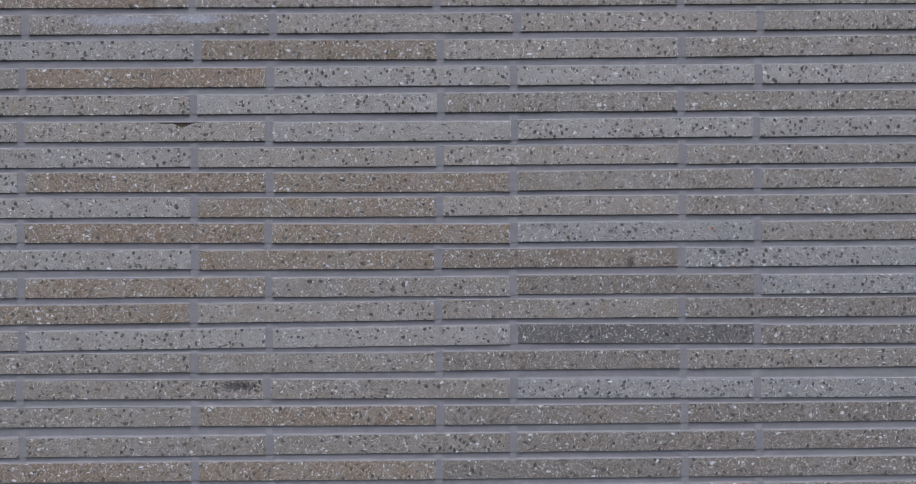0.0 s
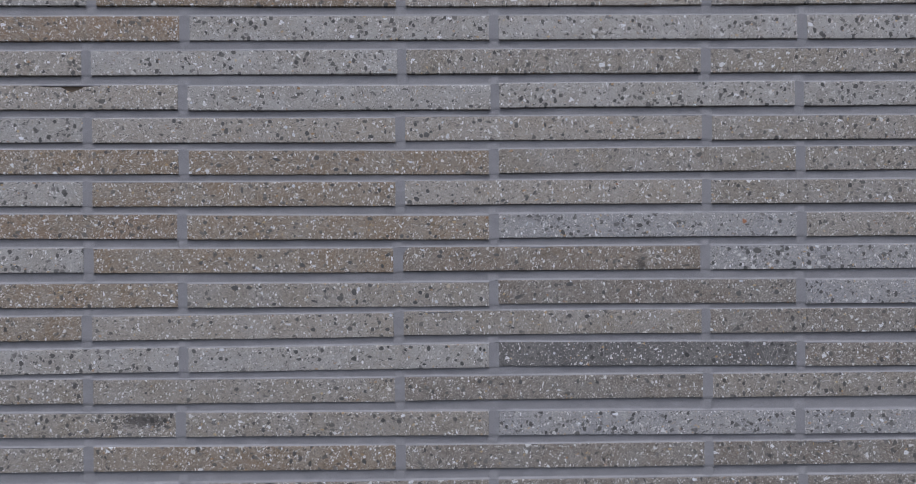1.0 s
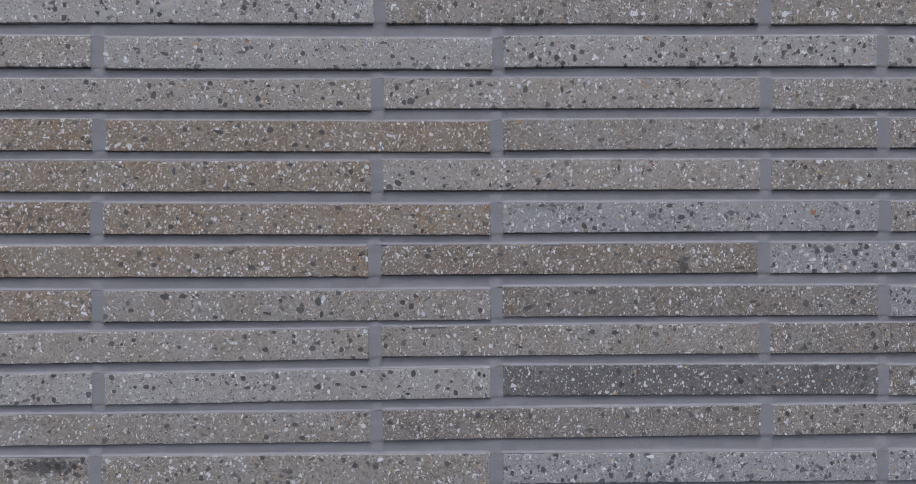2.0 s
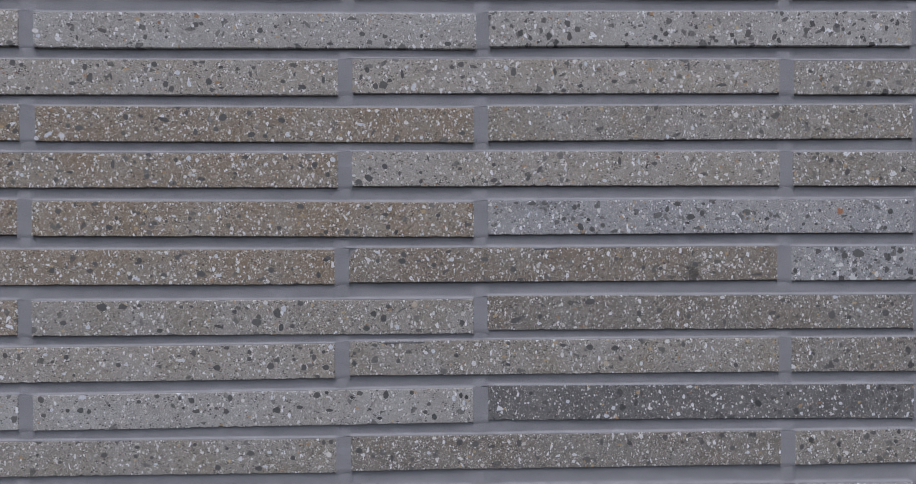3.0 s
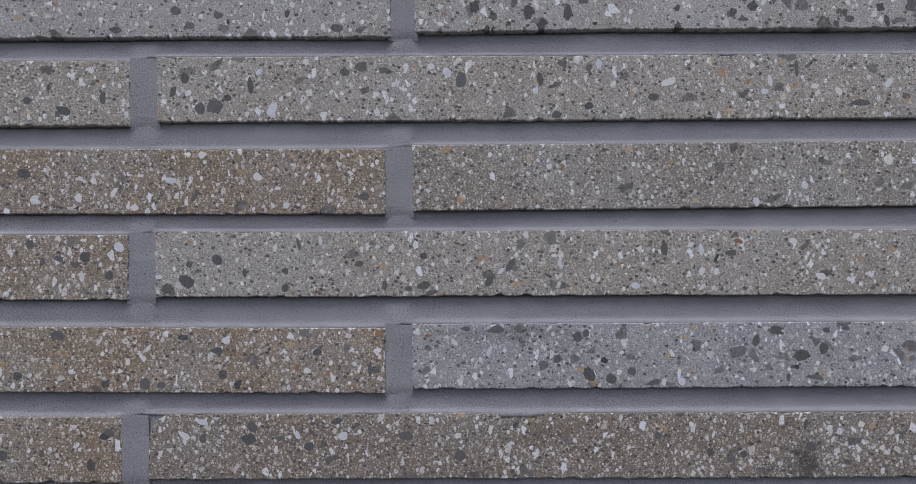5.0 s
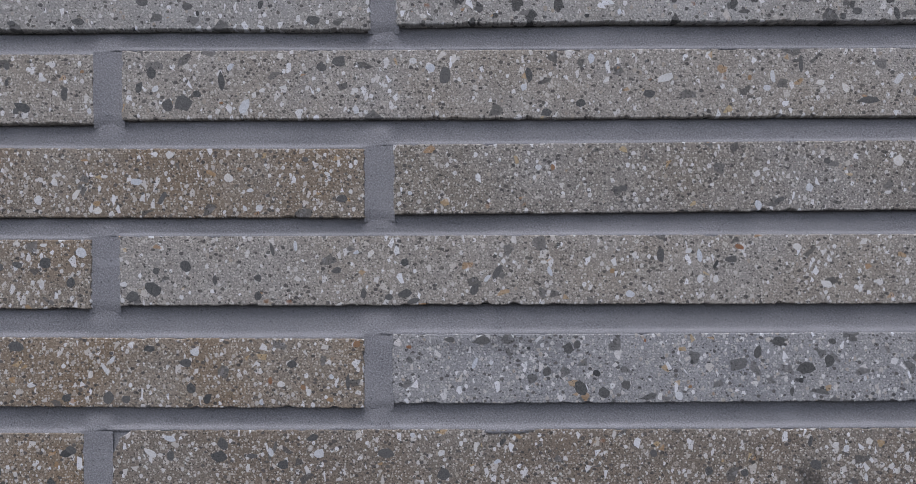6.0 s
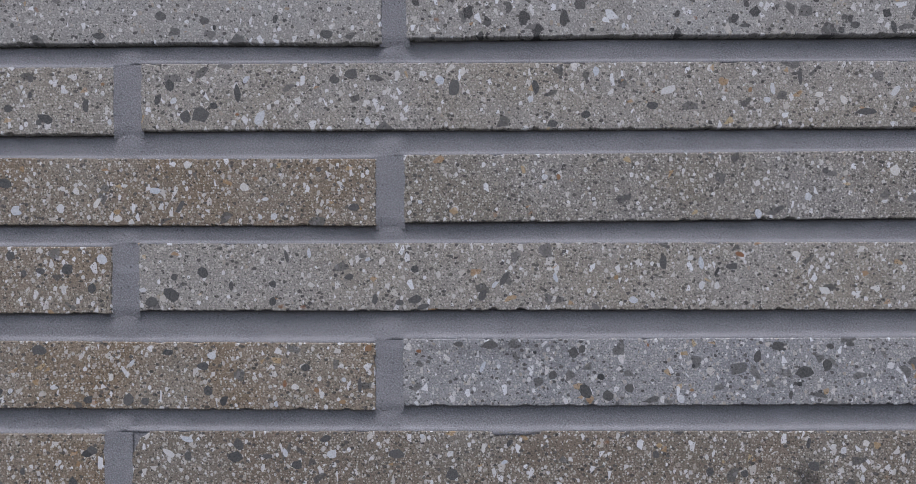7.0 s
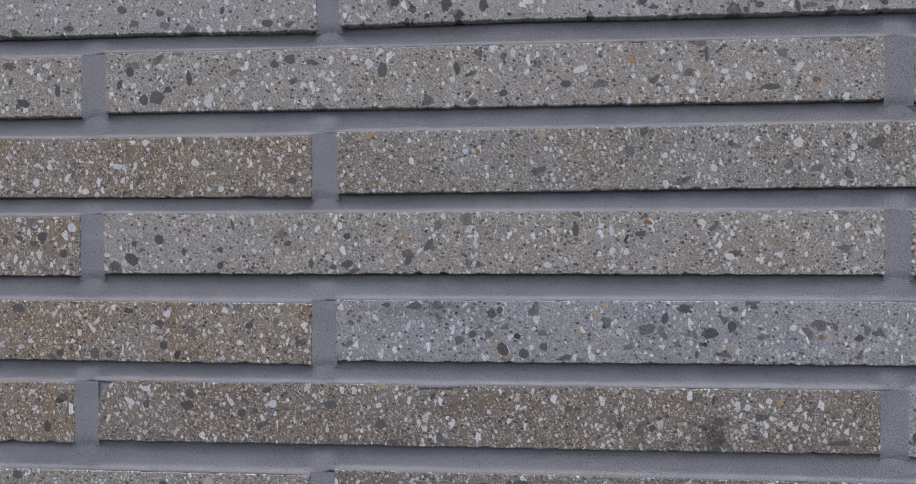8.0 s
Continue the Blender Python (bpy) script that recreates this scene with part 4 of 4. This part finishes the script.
set_stones(12, 0,
    dark=[(-0.488, 1.309, 7.2, 7.9, 0), (-0.445, 1.292, 8.5, 7.9, 0), (-0.459, 1.292, 5.3, 5.9, 0), (-0.485, 1.287, 6.6, 5.9, 0), (-0.362, 1.312, 6.6, 5.3, 0), (-0.337, 1.304, 4.6, 5.3, 0), (-0.324, 1.301, 7.2, 7.9, 0), (-0.319, 1.289, 9.8, 5.9, 0), (-0.282, 1.303, 6.6, 7.9, 0), (-0.297, 1.292, 4.6, 4.6, 0), (-0.230, 1.289, 8.5, 9.2, 0), (-0.186, 1.305, 9.2, 9.2, 0), (-0.205, 1.292, 7.9, 4.6, 0), (-0.172, 1.288, 7.9, 3.9, 0), (-0.138, 1.309, 8.5, 6.6, 0), (-0.109, 1.304, 7.2, 11.2, 0), (-0.080, 1.306, 5.9, 5.9, 0), (-0.061, 1.293, 5.3, 5.9, 0), (-0.055, 1.279, 6.6, 7.9, 0), (-0.065, 1.284, 5.9, 5.3, 0)],
    black=[(-0.025, 1.302, 4.6, 7.9, 0), (-0.019, 1.300, 4.6, 6.6, 0), (-0.116, 1.278, 6.6, 4.6, 0), (-0.147, 1.302, 4.6, 3.9, 0), (-0.127, 1.288, 4.6, 3.3, 0), (-0.414, 1.297, 3.3, 3.9, 0), (-0.333, 1.293, 3.3, 3.9, 0), (-0.175, 1.311, 5.3, 3.9, 0)],
    pale=[(-0.443, 1.311, 10.5, 5.3, 0), (-0.236, 1.303, 3.3, 5.3, 0), (-0.033, 1.299, 5.3, 9.2, 0), (-0.023, 1.287, 4.6, 5.3, 0), (-0.094, 1.287, 3.9, 3.9, 0), (-0.022, 1.294, 3.3, 6.6, 0)])
set_stones(12, 1,
    pale=[(0.096, 1.293, 5.3, 4.6, 0), (0.148, 1.285, 5.9, 5.3, 0), (0.190, 1.284, 5.9, 3.9, 0), (0.140, 1.276, 6.6, 5.3, 0), (0.236, 1.308, 6.6, 3.3, 0), (0.296, 1.295, 3.3, 4.6, 0), (0.222, 1.277, 5.3, 5.3, 0), (0.274, 1.285, 2.6, 5.9, -20), (0.443, 1.304, 5.3, 6.6, 0), (0.449, 1.273, 4.6, 4.6, 0), (0.051, 1.292, 3.3, 3.3, 0), (0.021, 1.282, 3.9, 3.3, 0)],
    rust=[(0.386, 1.287, 3.3, 3.3, 0)],
    black=[(0.315, 1.288, 8.5, 8.5, 0), (0.054, 1.303, 5.3, 4.6, 0), (0.472, 1.302, 5.9, 5.3, 0), (0.349, 1.298, 4.6, 4.6, 0), (0.174, 1.298, 3.9, 4.6, 0)])
set_stones(13, 0,
    dark=[(-0.420, 1.242, 7.9, 7.9, 0), (-0.468, 1.235, 5.3, 3.9, 0), (-0.260, 1.241, 9.8, 7.9, 0), (-0.296, 1.226, 7.9, 7.9, 0), (-0.251, 1.224, 9.2, 6.6, 0), (-0.213, 1.235, 6.6, 6.6, 0), (-0.179, 1.252, 5.3, 5.3, 0), (-0.171, 1.252, 5.9, 5.9, 0), (-0.321, 1.252, 5.3, 3.9, 0), (-0.286, 1.247, 4.6, 3.9, 0), (-0.384, 1.250, 6.6, 4.6, 0)],
    pale=[(-0.173, 1.238, 5.9, 6.6, 0), (-0.452, 1.241, 3.3, 6.6, 0), (-0.271, 1.235, 5.3, 6.6, 0), (-0.364, 1.231, 5.3, 3.3, 0), (-0.244, 1.226, 7.9, 3.3, 0)])
set_stones(13, 1,
    dark=[(-0.140, 1.242, 8.5, 7.9, 0), (-0.124, 1.235, 5.9, 5.3, 0), (-0.103, 1.233, 4.6, 7.9, 0), (-0.080, 1.231, 5.9, 5.9, 0), (-0.027, 1.249, 7.9, 7.9, 0), (-0.009, 1.247, 8.5, 7.9, 0), (0.040, 1.247, 6.6, 9.2, 0), (0.010, 1.244, 7.9, 4.6, 0), (0.134, 1.246, 5.3, 9.2, 0), (0.166, 1.245, 5.9, 5.9, 0), (0.207, 1.251, 7.2, 7.9, 0), (0.234, 1.253, 5.3, 5.3, 0), (0.272, 1.252, 7.9, 6.6, 0), (0.284, 1.237, 7.9, 6.6, 0), (0.308, 1.252, 10.5, 6.6, 0)],
    pale=[(-0.135, 1.237, 5.9, 4.6, 0), (-0.055, 1.257, 5.9, 4.6, 0), (-0.062, 1.238, 5.3, 5.3, 0), (-0.026, 1.231, 7.9, 3.9, -20), (0.103, 1.233, 5.9, 3.9, 0), (0.084, 1.232, 5.9, 3.3, 20), (0.179, 1.253, 5.3, 6.6, 0), (0.302, 1.232, 4.6, 5.3, 0), (0.093, 1.241, 2.6, 5.3, 0)])
set_stones(13, 2,
    dark=[(0.365, 1.237, 5.3, 7.2, 0), (0.438, 1.230, 5.9, 5.9, 0), (0.475, 1.241, 5.9, 5.3, 0)],
    pale=[(0.374, 1.233, 5.3, 4.6, 20), (0.417, 1.229, 4.6, 7.2, 20)])


# the ends of the same bricks, which the eye only passes, hold stones scattered at random
for (course, k) in sorted(STONED | {(4, 1), (12, 1)}):
    left, right = (-0.66, -0.20) if k == 0 else (0.32, 0.48)
    low, high = upright(course, k) + 0.016, upright(course, k + 1) - 0.016
    left, right = max(left, low), min(right, high)
    scatter = {"dark": [], "pale": []}
    for kind, per_metre in (("dark", 20 if k == 0 else 50), ("pale", 26 if k == 0 else 44)):
        for _ in range(int(per_metre * max(0.0, right - left))):
            w = stone_rng.uniform(3, 8) if kind == "dark" else stone_rng.uniform(2.5, 5.5)
            scatter[kind].append((stone_rng.uniform(left, right), underside(course, left) + stone_rng.uniform(0.005, 0.034),
                                  w, w * stone_rng.uniform(0.6, 1.2), stone_rng.uniform(-60, 60)))
    set_stones(course, k, **scatter)
